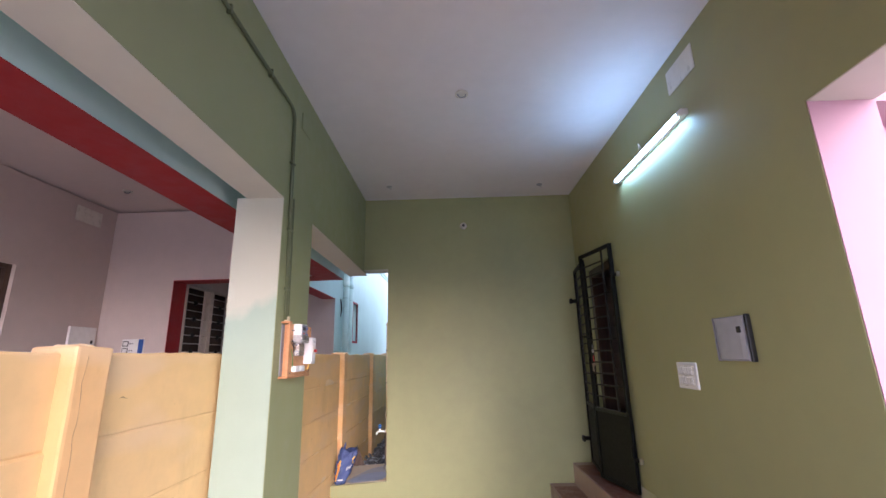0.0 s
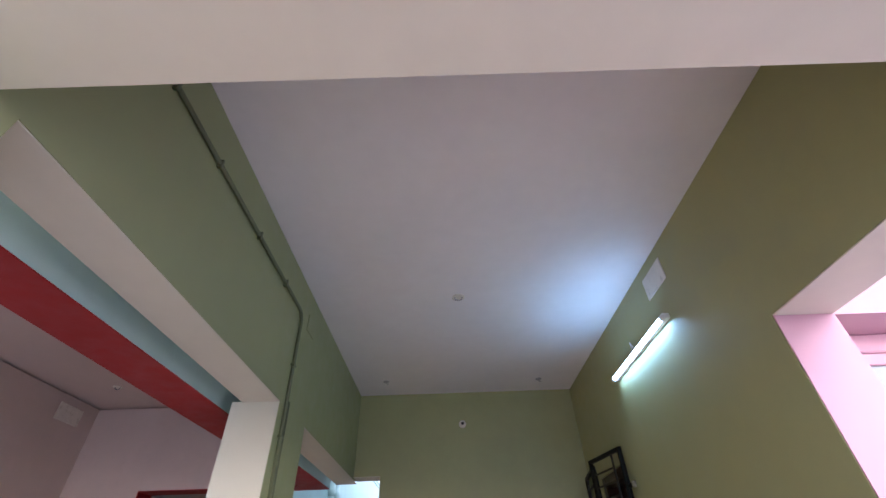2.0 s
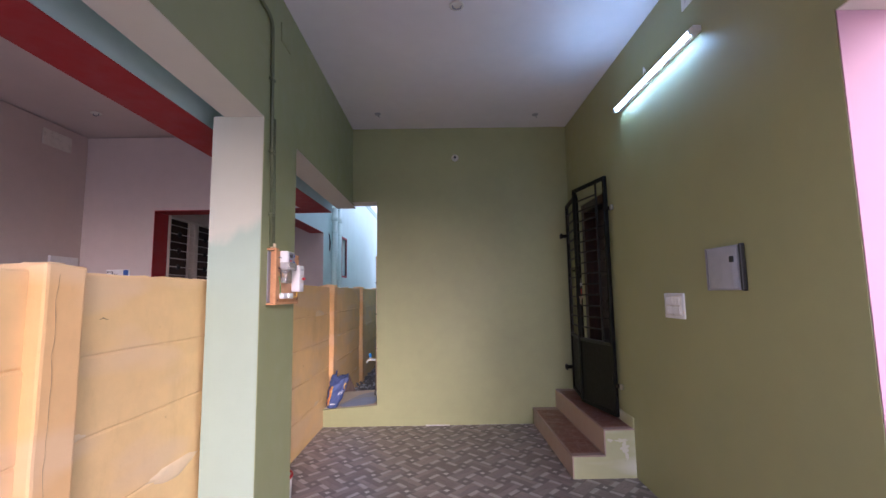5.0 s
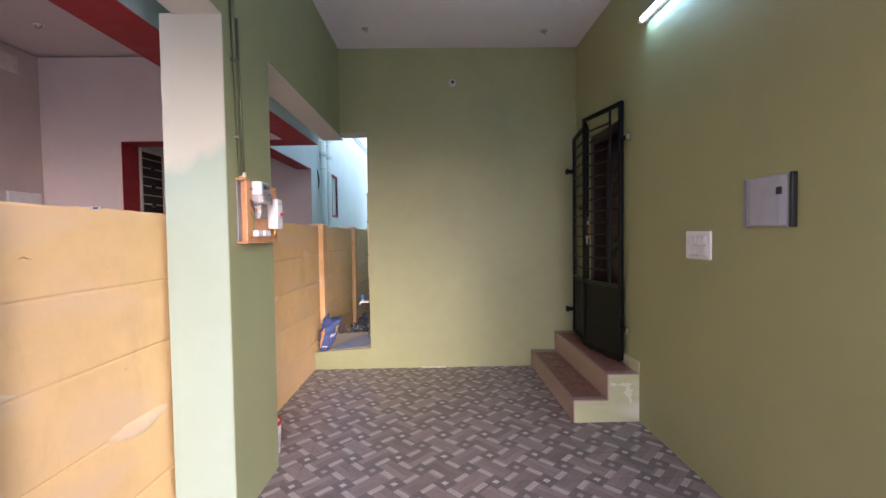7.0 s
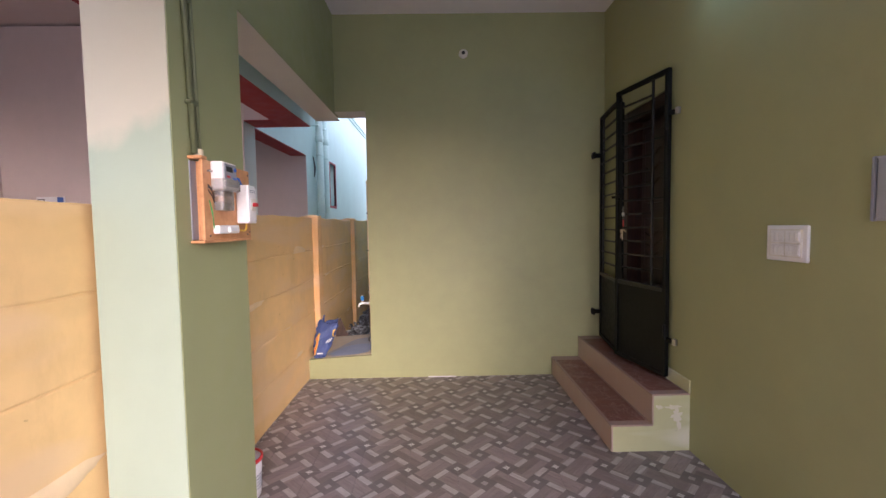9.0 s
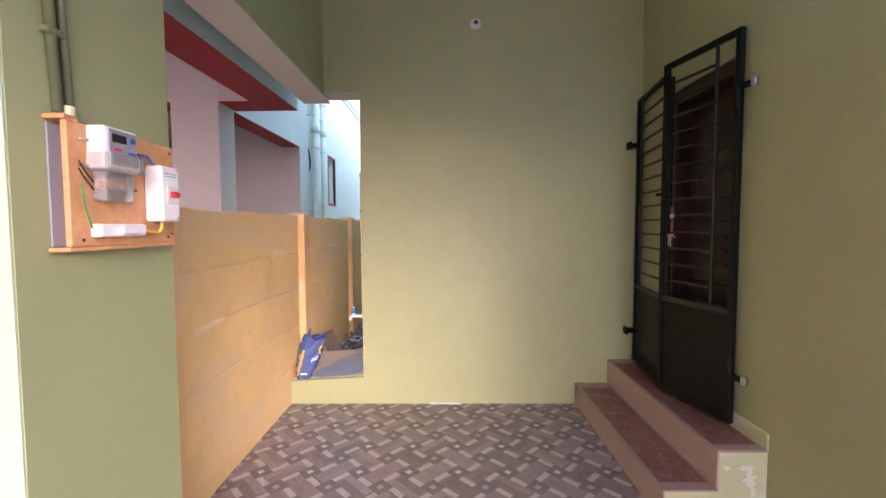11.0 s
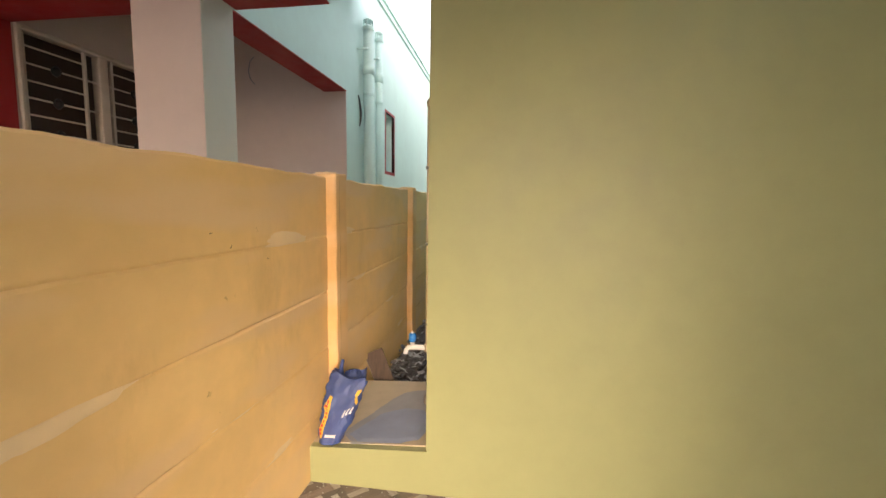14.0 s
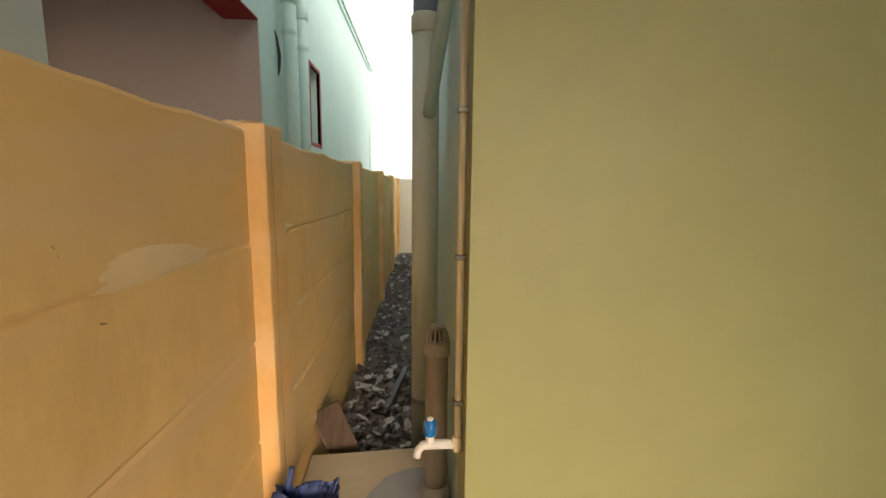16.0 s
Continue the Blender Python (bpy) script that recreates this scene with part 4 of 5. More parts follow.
part("latch", bx(XR - 0.038, XR - 0.030, 2.275, 2.305, 1.60, 1.632, bevel=0.003), BLACK, bdoor, "black latch")
part("lower_lip", bx(XR - 0.028, XR - 0.0185, 2.25, 2.50, 1.459, 1.4655, bevel=0.002), PVC_SILVER, db)
part("upper_lip", bx(XR - 0.028, XR - 0.0185, 2.25, 2.50, 1.6805, 1.6875, bevel=0.002), PVC_SILVER, db)

sb = thing("switch_board", (XR, 2.9, 1.28), "white modular switch plate with two rows", "switch", "switches")
part("plate", bx(XR - 0.014, XR - 0.0005, 2.785, 3.012, 1.28, 1.443, bevel=0.006, segs=2), PVC_WHITE, sb)
part("inner_frame", bx(XR - 0.017, XR - 0.014, 2.81, 2.99, 1.30, 1.425, bevel=0.001), PVC_IVORY, sb)
for r_ in range(2):
    for c_ in range(2):
        y0, z0 = 2.817 + 0.086 * c_, 1.305 + 0.061 * r_
        md = part("module", bx(XR - 0.020, XR - 0.017, y0, y0 + 0.079, z0, z0 + 0.054, bevel=0.001), PVC_WHITE, sb)
        for q in range(3):
            part("rocker", bx(XR - 0.0245, XR - 0.020, y0 + 0.003 + 0.025 * q, y0 + 0.025 + 0.025 * q, z0 + 0.006, z0 + 0.048, bevel=0.002), PVC_WHITE, md)

bh = thing("bulb_holder", (0.142, YB, 3.06), "white round bulb holder with a dark socket", "lamp holder")
part("rose", rv((0.142, YB, 3.06), [(0.042, -0.0005), (0.042, -0.012), (0.034, -0.02), (0.024, -0.032), (0.02, -0.034)], 24, "y"), PVC_IVORY, bh, "", True)
part("socket", rv((0.142, YB - 0.034, 3.06), [(0.017, 0.0), (0.016, -0.006), (0.006, -0.006)], 20, "y"), BLACK, bh, "dark socket")
cr = thing("ceiling_rose", (0.09, 2.86, ZC), "white round fan hook box in the ceiling", "ceiling fitting")
part("ring", rv((0.09, 2.86, ZC), [(0.05, -0.0005), (0.05, -0.008), (0.042, -0.011), (0.036, -0.006)], 28), PVC_IVORY, cr, "", True)
part("hook", tb([(0.06, 2.86, ZC - 0.006), (0.065, 2.86, ZC - 0.025), (0.09, 2.86, ZC - 0.033), (0.115, 2.86, ZC - 0.025), (0.12, 2.86, ZC - 0.006)], 0.005, 8), PVC_GREY, cr)
for x, y in ((-0.712, 4.615), (1.03, 4.683)):
    cp = thing("ceiling_outlet", (x, y, ZC), "small white cap over a ceiling outlet", "ceiling fitting", "ceiling caps")
    part("cap", rv((x, y, ZC), [(0.034, -0.0005), (0.034, -0.006), (0.026, -0.012), (0.008, -0.014)], 20), PVC_SILVER, cp, "", True)
    part("wire", tb([(x, y, ZC - 0.012), (x + 0.01, y, ZC - 0.03), (x + 0.025, y + 0.01, ZC - 0.035)], 0.003, 6), PVC_GREY, cp)
tagged(part("junction_cover", bx(XL + 0.0005, XL + 0.008, 2.76, 2.93, 3.125, 3.255, bevel=0.003), GREEN), "green painted square junction cover", "cover")

cd = thing("wall_conduit", (XL, 2.6, 1.75), "green painted electrical conduit on the wall", "conduit")
part("pipe", tb(arc((XL + 0.012, YF, 3.165), (XL + 0.012, 2.60, 3.165), (XL + 0.012, 2.665, 1.76), 0.09, 8), 0.0115, 10), CONDUIT_GREEN, cd, "", True)
part("pipe", tb([(XL + 0.012, 2.668, 2.55), (XL + 0.012, 2.70, 1.74)], 0.0095, 10), CONDUIT_GREEN, cd, "", True)
for y, z, vert in ((0.8, 3.165, 0), (1.2, 3.165, 0), (1.72, 3.165, 0), (2.2, 3.165, 0), (2.615, 2.78, 1), (2.64, 2.33, 1), (2.66, 1.95, 1)):
    r_ = (XL + 0.0005, XL + 0.026, y - 0.008, y + 0.008, z - 0.026, z + 0.026) if not vert else (XL + 0.0005, XL + 0.026, y - 0.026, y + 0.026, z - 0.008, z + 0.008)
    part("saddle", bx(*r_, bevel=0.003), CONDUIT_GREEN, cd)
part("socket", rv((XL + 0.014, 2.69, 1.76), [(0.014, -0.02), (0.017, -0.018), (0.017, 0.018), (0.013, 0.02)], 12), PVC_CREAM, cd)

# meter board: ply on battens, meter, cut-out and breaker box
mb = thing("meter_board", (XL, 2.82, 1.42), "orange plywood board with electricity meter and breaker", "meter board")
MX = XL + 0.055
part("board", bx(MX - 0.015, MX, 2.636, 3.035, 1.424, 1.735, bevel=0.002), PLY, mb)
part("cap_strip", bx(XL + 0.001, MX + 0.001, 2.63, 2.672, 1.736, 1.748, bevel=0.002), PLY, mb)
part("base_strip", bx(XL + 0.001, MX + 0.001, 2.63, 3.036, 1.412, 1.423, bevel=0.002), PLY, mb)
part("back_plate", bx(XL + 0.001, XL + 0.006, 2.64, 2.70, 1.426, 1.73), PVC_GREY, mb, "grey backing sheet")
part("batten", bx(XL + 0.001, MX - 0.012, 2.68, 2.705, 1.424, 1.733, bevel=0.002), PLY, mb)
part("batten", bx(XL + 0.001, MX - 0.012, 2.99, 3.02, 1.424, 1.733, bevel=0.002), PLY, mb)
meter = part("meter", bx(MX, MX + 0.05, 2.69, 2.805, 1.625, 1.735, bevel=0.008, segs=2), PVC_WHITE, mb, "white electricity meter")
part("face_plate", bx(MX + 0.05, MX + 0.054, 2.70, 2.797, 1.635, 1.728, bevel=0.002), PVC_GREY, meter)
part("display", bx(MX + 0.054, MX + 0.056, 2.71, 2.758, 1.695, 1.716), BLACK, meter, "dark display")
part("button", rv((MX + 0.054, 2.782, 1.708), [(0.008, 0), (0.008, 0.004), (0.004, 0.005)], 12, "x"), BLUE_PLASTIC, meter)
part("label", bx(MX + 0.054, MX + 0.0552, 2.765, 2.793, 1.665, 1.676), BLUE_PLASTIC, meter)
part("label", bx(MX + 0.054, MX + 0.0552, 2.715, 2.74, 1.672, 1.680), RED_PLASTIC, meter)
for k in range(3):
    part("label", bx(MX + 0.054, MX + 0.0552, 2.712, 2.76, 1.645 + 0.007 * k, 1.647 + 0.007 * k), BLACK, meter)
part("terminal_cover", bx(MX, MX + 0.042, 2.70, 2.80, 1.54, 1.623, bevel=0.012, segs=2), PVC_CLEAR, mb, "clear plastic terminal cover")
part("meter_cover", bx(MX + 0.002, MX + 0.064, 2.684, 2.812, 1.618, 1.668, bevel=0.01, segs=2), PVC_CLEAR, mb, "clear plastic seal cover")
for z in (1.625, 1.690):
    part("seal_lug", bx(MX, MX + 0.012, 2.664, 2.69, z, z + 0.008, bevel=0.002), PVC_CLEAR, mb)
part("terminal", bx(MX + 0.002, MX + 0.02, 2.71, 2.79, 1.575, 1.60, bevel=0.003), PLY, mb)
br = part("breaker_box", bx(MX, MX + 0.055, 2.895, 2.98, 1.49, 1.66, bevel=0.005), PVC_WHITE, mb, "white breaker box")
part("window", bx(MX + 0.055, MX + 0.059, 2.915, 2.965, 1.545, 1.60, bevel=0.002), PVC_IVORY, br)
part("toggle", bx(MX + 0.059, MX + 0.075, 2.925, 2.955, 1.565, 1.582, bevel=0.003), RED_PLASTIC, br, "red toggle")
for k in range(2):
    part("label", bx(MX + 0.055, MX + 0.0562, 2.91, 2.965, 1.628 + 0.008 * k, 1.631 + 0.008 * k), PVC_GREY, br)
for z in (1.50, 1.652):
    part("screw", rv((MX + 0.055, 2.968, z), [(0.004, 0), (0.004, 0.002)], 10, "x"), STEEL, br)
cut = part("cut_out", bx(MX, MX + 0.03, 2.69, 2.86, 1.447, 1.482, bevel=0.008, segs=2), PVC_WHITE, mb, "white porcelain cut-out")
part("carrier", bx(MX + 0.03, MX + 0.042, 2.75, 2.82, 1.452, 1.478, bevel=0.005), PVC_WHITE, cut)
for k, (a_, b_, mat) in enumerate((((2.665, 1.58), (2.69, 1.47), WIRE_GREEN), ((2.66, 1.62), (2.70, 1.57), BLACK), ((2.66, 1.64), (2.70, 1.59), BLACK))):
    part("wire", tb([(MX + 0.006, a_[0], a_[1]), (MX + 0.02, (a_[0] + b_[0]) / 2 - 0.02, (a_[1] + b_[1]) / 2), (MX + 0.008, b_[0], b_[1])], 0.0022, 6), mat, mb)
part("wire", tb(arc((MX + 0.015, 2.86, 1.463), (MX + 0.025, 2.93, 1.455), (MX + 0.025, 2.935, 1.492), 0.02), 0.0045, 6), BAG_YELLOW, mb)
part("wire", tb([(MX + 0.01, 2.86, 1.685), (MX + 0.02, 2.885, 1.685), (MX + 0.02, 2.915, 1.658)], 0.0045, 6), BLUE_PLASTIC, mb)
for y, z in ((2.672, 1.44), (3.02, 1.45), (3.02, 1.715), (2.83, 1.715), (2.86, 1.58), (3.0, 1.44)):
    part("screw", rv((MX, y, z), [(0.005, 0), (0.004, 0.002)], 8, "x"), BLACK, mb)

# ---- small things on the floor and ledge ----
bk = thing("paint_bucket", (-1.212, 3.262, 0.0), "small white paint bucket with red rim behind the pillar", "bucket")
part("body", rv((-1.212, 3.262, 0.0), [(0.080, 0.0), (0.090, 0.004), (0.100, 0.205), (0.095, 0.209), (0.03, 0.210)], 28), PVC_WHITE, bk, "", True)
part("rim", rv((-1.212, 3.262, 0.198), [(0.101, 0.0), (0.106, 0.003), (0.106, 0.020), (0.095, 0.022), (0.095, 0.0)], 28), RED_PLASTIC, bk, "red rim", True)
for k in range(5):
    part("label", rv((-1.212, 3.262, 0.05 + 0.018 * k), [(0.0938 + 0.0009 * k, 0), (0.0944 + 0.0009 * k, 0.006)], 28), PVC_GREY, bk)


def bag_point(u, t):
    """Slumped bag: u from base to mouth, t round it."""
    c = Vector((-1.300 + 0.074 * u, 5.105 + 0.10 * u, 0.204 + 0.330 * u))
    rx = 0.060 + 0.036 * math.sin(min(u * 2.2, 1.9))
    ry = 0.056 * (1 - 0.35 * u)
    p = Vector((rx * math.copysign(abs(math.cos(t)) ** 0.75, math.cos(t)), ry * math.copysign(abs(math.sin(t)) ** 0.75, math.sin(t)), 0))
    k = noise.noise(Vector((p.x * 14, p.y * 14, u * 5))) * 0.016 + noise.noise(Vector((p.x * 42, p.y * 34, u * 9))) * 0.012
    k += (1 - abs(noise.noise(Vector((math.cos(t) * 2.2, math.sin(t) * 2.2, u * 3.2 + 7)))) * 2) * 0.010 * u
    e_ = noise.noise(Vector((math.cos(t) * 1.7 + 3, math.sin(t) * 1.7, u * 4.5)))
    k += (0.5 - min(1, abs(e_) * 3.5)) * 0.022 * (0.25 + u)
    k += (0.5 - min(1, abs(noise.noise(Vector((math.cos(t) * 3.1, math.sin(t) * 3.1 + u * 2, u * 8.0 + 2)))) * 4)) * 0.012 * (0.2 + u)
    return c + p * (1 + k * 8) + Vector((0, 0, (0.018 * math.sin(t * 2 + 0.5) + 0.01 * math.sin(t * 5)) * u * u))


bag = thing("cement_bag", (-1.29, 5.13, 0.232), "crumpled blue printed plastic bag standing open on the ledge", "bag")
bm = bmesh.new()
N, M = 34, 80
rows = [[bm.verts.new(bag_point(i / N, 2 * math.pi * j / M)) for j in range(M)] for i in range(N + 1)]
rows.append([bm.verts.new(bag_point(0.93, 2 * math.pi * j / M) * 0.2 + (bag_point(0.93, 2 * math.pi * j / M) - Vector((0, 0, 0.01))) * 0.8 + (Vector((-1.222, 5.205, 0.5)) - bag_point(0.93, 2 * math.pi * j / M)) * 0.15) for j in range(M)])
rows.append([bm.verts.new(bag_point(0.75, 2 * math.pi * j / M).lerp(Vector((-1.235, 5.19, 0.44)), 0.3)) for j in range(M)])
for a_, b_ in zip(rows, rows[1:]):
    for j in range(M):
        bm.faces.new((a_[j], a_[(j + 1) % M], b_[(j + 1) % M], b_[j]))
bm.faces.new(rows[0])
bm.faces.new(rows[-1])
part("sack", bm, BAG_BLUE, bag, "", True)
part("twisted_corner", tb([(-1.287, 5.225, 0.50), (-1.285, 5.225, 0.545), (-1.276, 5.23, 0.588)], [0.02, 0.011, 0.008], 8), BAG_BLUE, bag, "", True)


def bag_patch(name, u0, u1, t0, t1, mat, off=0.002, skew=0.0, round_=0.0):
    b_ = bmesh.new()
    n, k = 8, 8
    g_ = []
    for i in range(n + 1):
        row = []
        for j in range(k + 1):
            a, c = i / n, j / k
            if round_:
                w_ = math.sqrt(max(0.02, 1 - (2 * a - 1) ** 2))
                c = 0.5 + (c - 0.5) * (w_ * round_ + 1 - round_)
            u, t = u0 + (u1 - u0) * a, t0 + (t1 - t0) * c + skew * a
            p = bag_point(u, t)
            q = (p - bag_point(u, t + math.pi)).normalized()
            row.append(b_.verts.new(p + q * off))
        g_.append(row)
    for i in range(n):
        for j in range(k):
            b_.faces.new((g_[i][j], g_[i][j + 1], g_[i + 1][j + 1], g_[i + 1][j]))
    return part(name, b_, mat, bag, "", True)


tagged(bag_patch("printed_band", 0.08, 0.66, 4.02, 4.36, BAG_YELLOW, 0.003, 0.1, 0.4), "yellow printed name band")
for k in range(9):
    bag_patch("print_mark", 0.13 + 0.054 * k, 0.165 + 0.054 * k, 4.10 + 0.01 * k, 4.27 + 0.01 * k, BAG_RED, 0.005)
tagged(bag_patch("printed_emblem", 0.58, 0.80, 5.45, 5.95, BAG_YELLOW, 0.003, 0.0, 1.0), "yellow printed emblem")
bag_patch("printed_emblem", 0.62, 0.84, 3.25, 3.55, BAG_YELLOW, 0.003, 0.0, 1.0)
for k in range(3):
    bag_patch("print_mark", 0.40 + 0.02 * k, 0.51 + 0.02 * k, 5.0 + 0.2 * k, 5.12 + 0.2 * k, BAG_WHITE, 0.003)
bag_patch("print_mark", 0.10, 0.14, 4.5, 5.1, BAG_WHITE, 0.003)


def blob(outline, z0, z1, seed, inset=0.03):
    """A low irregular patch with a thin feathered edge."""
    b_ = bmesh.new()
    pts = [Vector((*p, 0)) for p in outline]
    for _ in range(1):
        pts = [q for i in range(len(pts)) for q in (pts[i].lerp(pts[(i + 1) % len(pts)], 0.25), pts[i].lerp(pts[(i + 1) % len(pts)], 0.75))]
    c = sum(pts, Vector()) / len(pts)
    ring0, ring1 = [], []
    n = len(pts)
    for i in range(n):
        for k in range(5):
            t = k / 5
            p = pts[i].lerp(pts[(i + 1) % n], t)
            wv = noise.noise(Vector((p.x * 9 + seed, p.y * 9, 0))) * 0.018
            p = p + (p - c).normalized() * wv
            ring0.append(b_.verts.new((p.x, p.y, z0)))
            q = p.lerp(c, inset / max(0.05, (p - c).length))
            ring1.append(b_.verts.new((q.x, q.y, z1)))
    k = len(ring0)
    for i in range(k):
        b_.faces.new((ring0[i], ring0[(i + 1) % k], ring1[(i + 1) % k], ring1[i]))
    b_.faces.new(ring1)
    return b_


mo = thing("mortar_patch", (-1.0, 5.3, 0.231), "flat patch of dried blue grey mortar on the ledge", "mortar")
part("spill", sag(blob([(-1.30, 5.085), (-0.79, 5.085), (-0.79, 5.70), (-0.93, 5.76), (-1.08, 5.68), (-1.18, 5.40)], 0.2275, 0.2320, 1.0, 0.05)), GREY_MORTAR, mo)
part("blue_skim", sag(blob([(-1.25, 5.10), (-0.85, 5.10), (-0.81, 5.24), (-0.82, 5.46), (-1.04, 5.48), (-1.14, 5.36)], 0.2310, 0.2350, 6.0, 0.035)), BLUE_MORTAR, mo, "smooth blue mortar skim")

tp = thing("water_tap", (XO, 5.13, 0.7), "white plastic tap with blue handle on the wall end", "tap")
part("spout", tb([(-0.805, 5.13, 0.718), (-0.86, 5.13, 0.718), (-0.893, 5.13, 0.715), (-0.905, 5.13, 0.70), (-0.908, 5.13, 0.682)], [0.013, 0.013, 0.012, 0.011, 0.011], 12), PVC_WHITE, tp, "", True)
part("neck", rv((-0.872, 5.13, 0.725), [(0.011, 0), (0.011, 0.018), (0.014, 0.02)], 14), PVC_WHITE, tp)
part("handle", rv((-0.872, 5.13, 0.745), [(0.013, 0), (0.018, 0.004), (0.018, 0.036), (0.013, 0.043), (0.008, 0.045)], 14), BLUE_TAP, tp, "blue handle", True)
part("handle_cap", rv((-0.872, 5.13, 0.79), [(0.009, 0), (0.008, 0.004), (0.003, 0.006)], 12), PVC_WHITE, tp)
part("elbow", rv((-0.797, 5.13, 0.70), [(0.015, 0), (0.016, 0.003), (0.016, 0.035), (0.013, 0.04)], 14), PVC_CREAM, tp, "", True)
wp = thing("water_pipe", (-0.797, 5.13, 0.72), "cream plastic water pipe clamped to the wall end", "pipe")
part("pipe", tb([(-0.797, 5.13, 0.735), (-0.797, 5.13, 1.90)], 0.0105, 14), PVC_CREAM, wp, "", True)
part("end_cap", rv((-0.797, 5.13, 1.90), [(0.014, -0.02), (0.015, 0.0), (0.008, 0.014)], 14), PVC_CREAM, wp, "", True)
for z in (0.84, 1.235, 1.597):
    part("clamp", bx(-0.811, XO - 0.0045, 5.118, 5.142, z - 0.007, z + 0.007, bevel=0.002), CLAMP, wp, "dull steel clamp")

# ---- alley ----
dp = thing("drain_pipe", (-0.878, 6.2, 0), "tall painted plastic drain pipe along the side wall", "pipe", "drain pipes")
part("pipe", tb([(-0.878, 6.2, 0.0), (-0.878, 6.2, 2.2)], 0.066, 24), PVC_PAINT, dp, "", True)
part("upper_pipe", tb([(-0.878, 6.2, 2.2), (-0.878, 6.2, 3.6)], 0.061, 24), PVC_BLUEGREY, dp, "blue grey upper pipe", True)
part("socket", rv((-0.878, 6.2, 2.17), [(0.066, -0.05), (0.071, -0.04), (0.071, 0.03), (0.062, 0.04)], 24), PVC_PAINT, dp, "", True)
part("clamp", rv((-0.878, 6.2, 0.30), [(0.067, -0.012), (0.069, -0.01), (0.069, 0.01), (0.067, 0.012)], 24), CEMENT, dp)
part("branch", tb([(-0.79, 5.62, 2.35), (-0.80, 5.75, 2.15), (-0.84, 6.0, 1.9), (-0.865, 6.15, 1.75)], 0.03, 12), N_MINT, dp, "", True)
sp = thing("vent_pipe", (-0.838, 5.56, 0.23), "short tan plastic pipe with slotted cowl", "pipe", "drain pipes")
part("pipe", tb([(-0.838, 5.56, 0.228), (-0.838, 5.56, 0.835)], 0.042, 20), PVC_TAN, sp, "", True)
part("collar", rv((-0.838, 5.56, 0.80), [(0.043, 0), (0.049, 0.004), (0.049, 0.05), (0.044, 0.055)], 20), PVC_TAN, sp, "", True)
part("foot", rv((-0.838, 5.56, 0.231), [(0.058, 0), (0.058, 0.03), (0.046, 0.05)], 20), CEMENT, sp)
for k in range(14):
    t = 2 * math.pi * k / 14
    part("slat", tb([(-0.838 + 0.044 * math.cos(t), 5.56 + 0.044 * math.sin(t), 0.852), (-0.838 + 0.036 * math.cos(t), 5.56 + 0.036 * math.sin(t), 0.886), (-0.838 + 0.022 * math.cos(t), 5.56 + 0.022 * math.sin(t), 0.905)], 0.004, 5), PVC_TAN, sp)
part("cap", rv((-0.838, 5.56, 0.902), [(0.026, 0), (0.024, 0.008), (0.008, 0.013)], 20), PVC_TAN, sp, "", True)
# Black cylinder stands in for the shade inside the hollow cowl.
part("shade_core", tb([(-0.838, 5.56, 0.84), (-0.838, 5.56, 0.90)], 0.02, 10), BLACK, sp)

bd = thing("scrap_boards", (-1.32, 6.0, 0.0), "two brown scrap boards leaning on the compound wall", "board")
for k, (dy, w_, h_) in enumerate(((0.0, 0.13, 0.40), (0.02, 0.12, 0.385))):
    mm = Matrix.Translation((-1.13 - 0.012 * k, 5.95 + dy, 0.03)) @ Matrix.Rotation(radians(-24), 4, "Y") @ Matrix.Rotation(radians(-6), 4, "X") @ Matrix.Rotation(radians(14), 4, "Z")
    bb = part("board", bx(-w_, 0.0, 0.0, 0.012, 0.0, h_, bevel=0.001, m=mm), BROWN_PLY, bd)
    part("edge", bx(-w_ - 0.003, -w_, -0.001, 0.013, 0.0, h_, m=mm), PVC_TAN, bb)
sk = thing("steel_strip", (-1.05, 6.6, 0.05), "dark metal strip lying on the rubble", "scrap")
part("strip", bx(-0.018, 0.018, -0.28, 0.28, -0.006, 0.006, bevel=0.002, m=Matrix.Translation((-1.06, 6.75, 0.075)) @ Matrix.Rotation(radians(-12), 4, "Z") @ Matrix.Rotation(radians(6), 4, "X")), BLACK, sk)
rg = random.Random(11)


def chips(name, n, where, size, mat, label, cat, flat=1.0):
    verts, faces = [], []
    base = bmesh.new()
    bmesh.ops.create_icosphere(base, subdivisions=1, radius=1)
    bv = [v.co.copy() for v in base.verts]
    bf = [[v.index for v in f.verts] for f in base.faces]
    base.free()
    for _ in range(n):
        p = where(rg)
        s = rg.uniform(*size)
        rot = Euler((rg.uniform(-0.6, 0.6), rg.uniform(-0.6, 0.6), rg.uniform(0, 6.3))).to_matrix()
        sc = Vector((s * rg.uniform(0.7, 1.5), s * rg.uniform(0.6, 1.1), s * rg.uniform(0.35, 0.8) * flat))
        k = len(verts)
        for v in bv:
            j = Vector((v.x * sc.x, v.y * sc.y, v.z * sc.z)) * rg.uniform(0.72, 1.2)
            verts.append(tuple(rot @ j + Vector(p)))
        faces += [[i + k for i in f] for f in bf]
    me = bpy.data.meshes.new(name)
    me.from_pydata(verts, [], faces)
    me.materials.append(mat)
    ob = new(name, me)
    return tagged(ob, label, cat, "", "stuff")


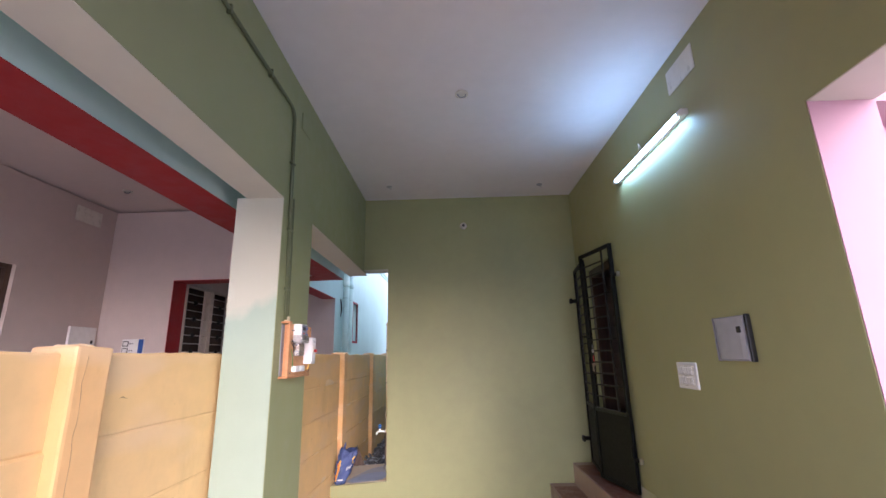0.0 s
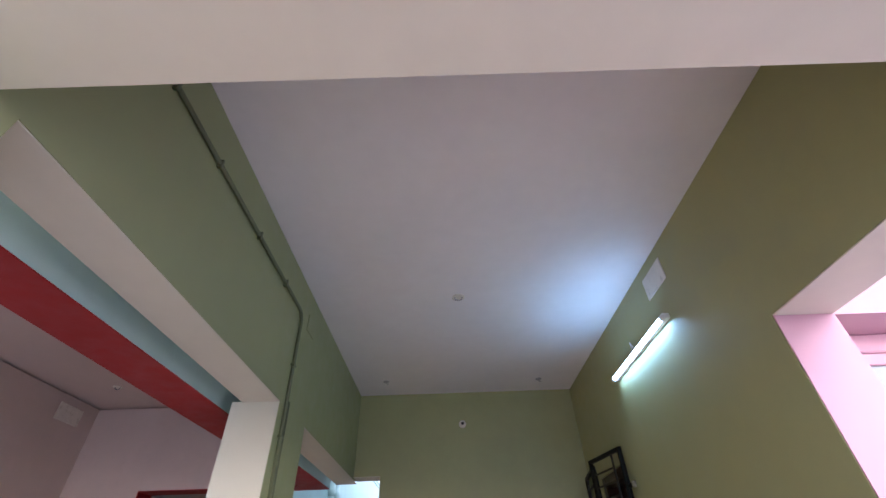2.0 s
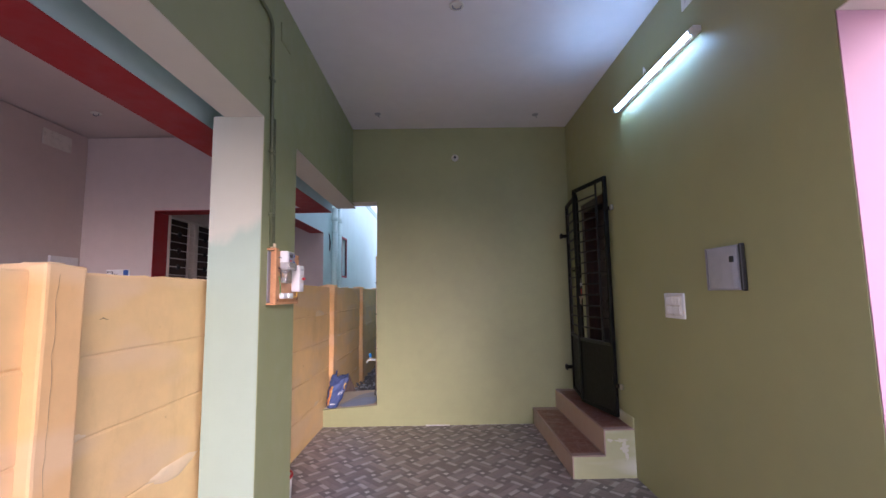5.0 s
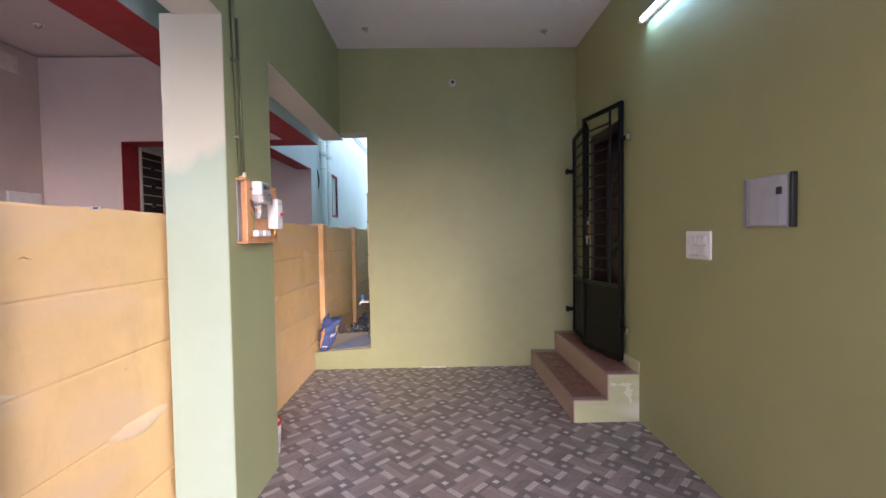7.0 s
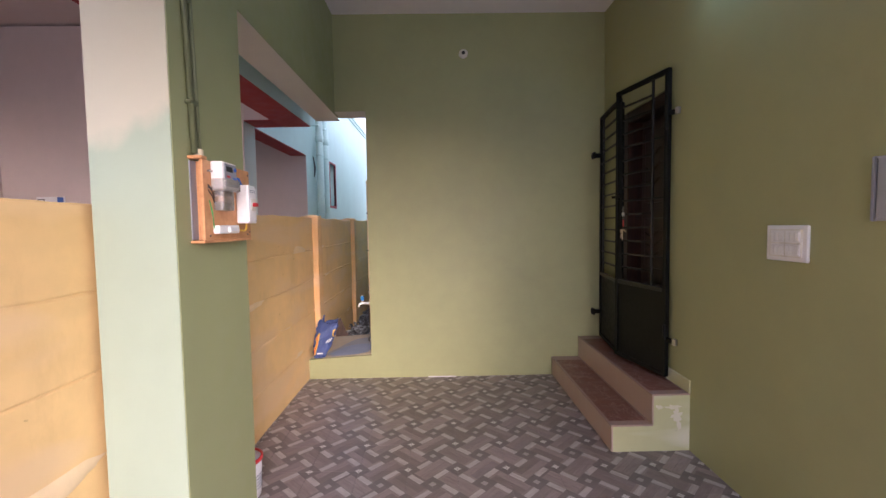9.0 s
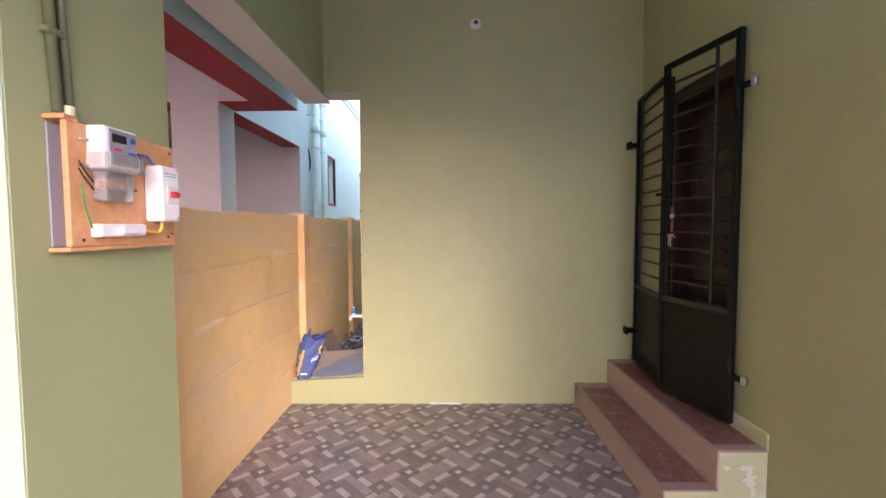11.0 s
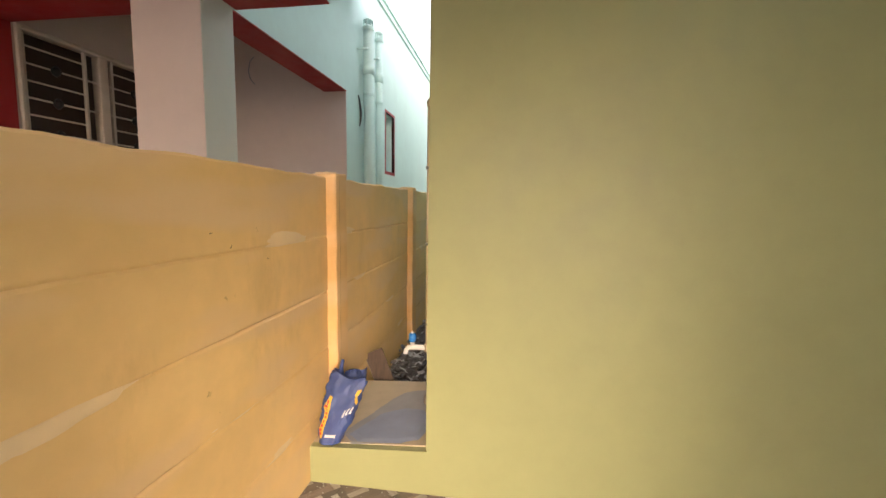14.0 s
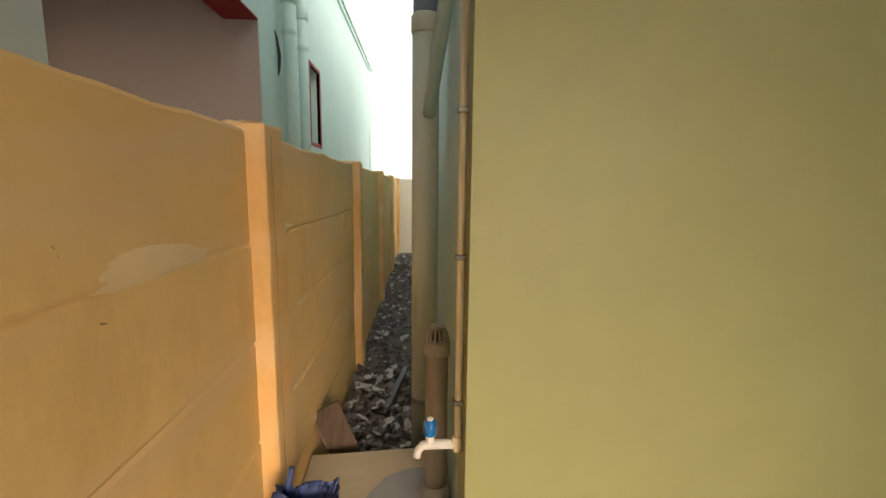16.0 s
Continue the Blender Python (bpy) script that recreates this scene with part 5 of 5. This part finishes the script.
def alley_spot(r):
    y = 5.9 + 6.9 * r.random() ** 1.7
    x = XW + 0.03 + (XO - XW - 0.1) * r.random() ** 1.25
    h = 0.07 * math.exp(-(x - XW) * 3.5) + 0.05 * math.exp(-((y - 6.2) ** 2) * 2)
    return (x, y, 0.008 + h * r.random())


chips("rubble", 1900, alley_spot, (0.006, 0.030), STONE, "dark grey rubble and gravel on the alley ground", "rubble")
chips("tile_shards", 300, alley_spot, (0.010, 0.045), PALE_STONE, "pale broken tile shards among the rubble", "rubble", 0.35)


def edge_spot(r):
    if r.random() < 0.5:
        return (XW + 0.01 + abs(r.gauss(0, 0.05)), r.uniform(3.2, 5.04), 0.002)
    return (r.uniform(-1.35, 0.95), YB - 0.004 - abs(r.gauss(0, 0.05)), 0.002)


chips("floor_crumbs", 260, edge_spot, (0.002, 0.006), PALE_STONE, "pale plaster crumbs along the wall foot", "debris", 0.6)
ps = thing("plastic_strip", (-0.1, 5.03, 0.004), "thin white plastic strip lying at the wall foot", "strip")
part("strip", tb([(-0.235, 5.025, 0.012), (-0.15, 5.035, 0.006), (-0.02, 5.036, 0.006), (0.03, 5.03, 0.005)], 0.005, 6), PVC_WHITE, ps)

# ---- floor tiles ----
CACHE = {}


def tile_mesh(w_, d_):
    key = (round(w_, 3), round(d_, 3))
    if key not in CACHE:
        b_ = bx(-w_ / 2, w_ / 2, -d_ / 2, d_ / 2, -0.0035, 0.0, bevel=0.0012)
        CACHE[key] = mesh_of("tile", b_, TILES)
    return CACHE[key]


i0, i1 = math.floor((XW - TX) / TILE), math.ceil((XRO - TX) / TILE)
j0, j1 = math.floor((-1.2 - TY) / TILE), math.ceil((YB - TY) / TILE)
for i in range(i0, i1):
    for j in range(j0, j1):
        x0, x1 = max(XW, TX + i * TILE) + 0.001, min(XRO, TX + (i + 1) * TILE) - 0.001
        y0, y1 = max(-1.2, TY + j * TILE) + 0.001, min(YB, TY + (j + 1) * TILE) - 0.001
        if x1 - x0 < 0.01 or y1 - y0 < 0.01:
            continue
        ob = new("tile", tile_mesh(x1 - x0, y1 - y0))
        ob.parent = floor
        ob.location = ((x0 + x1) / 2, (y0 + y1) / 2, 0.0)
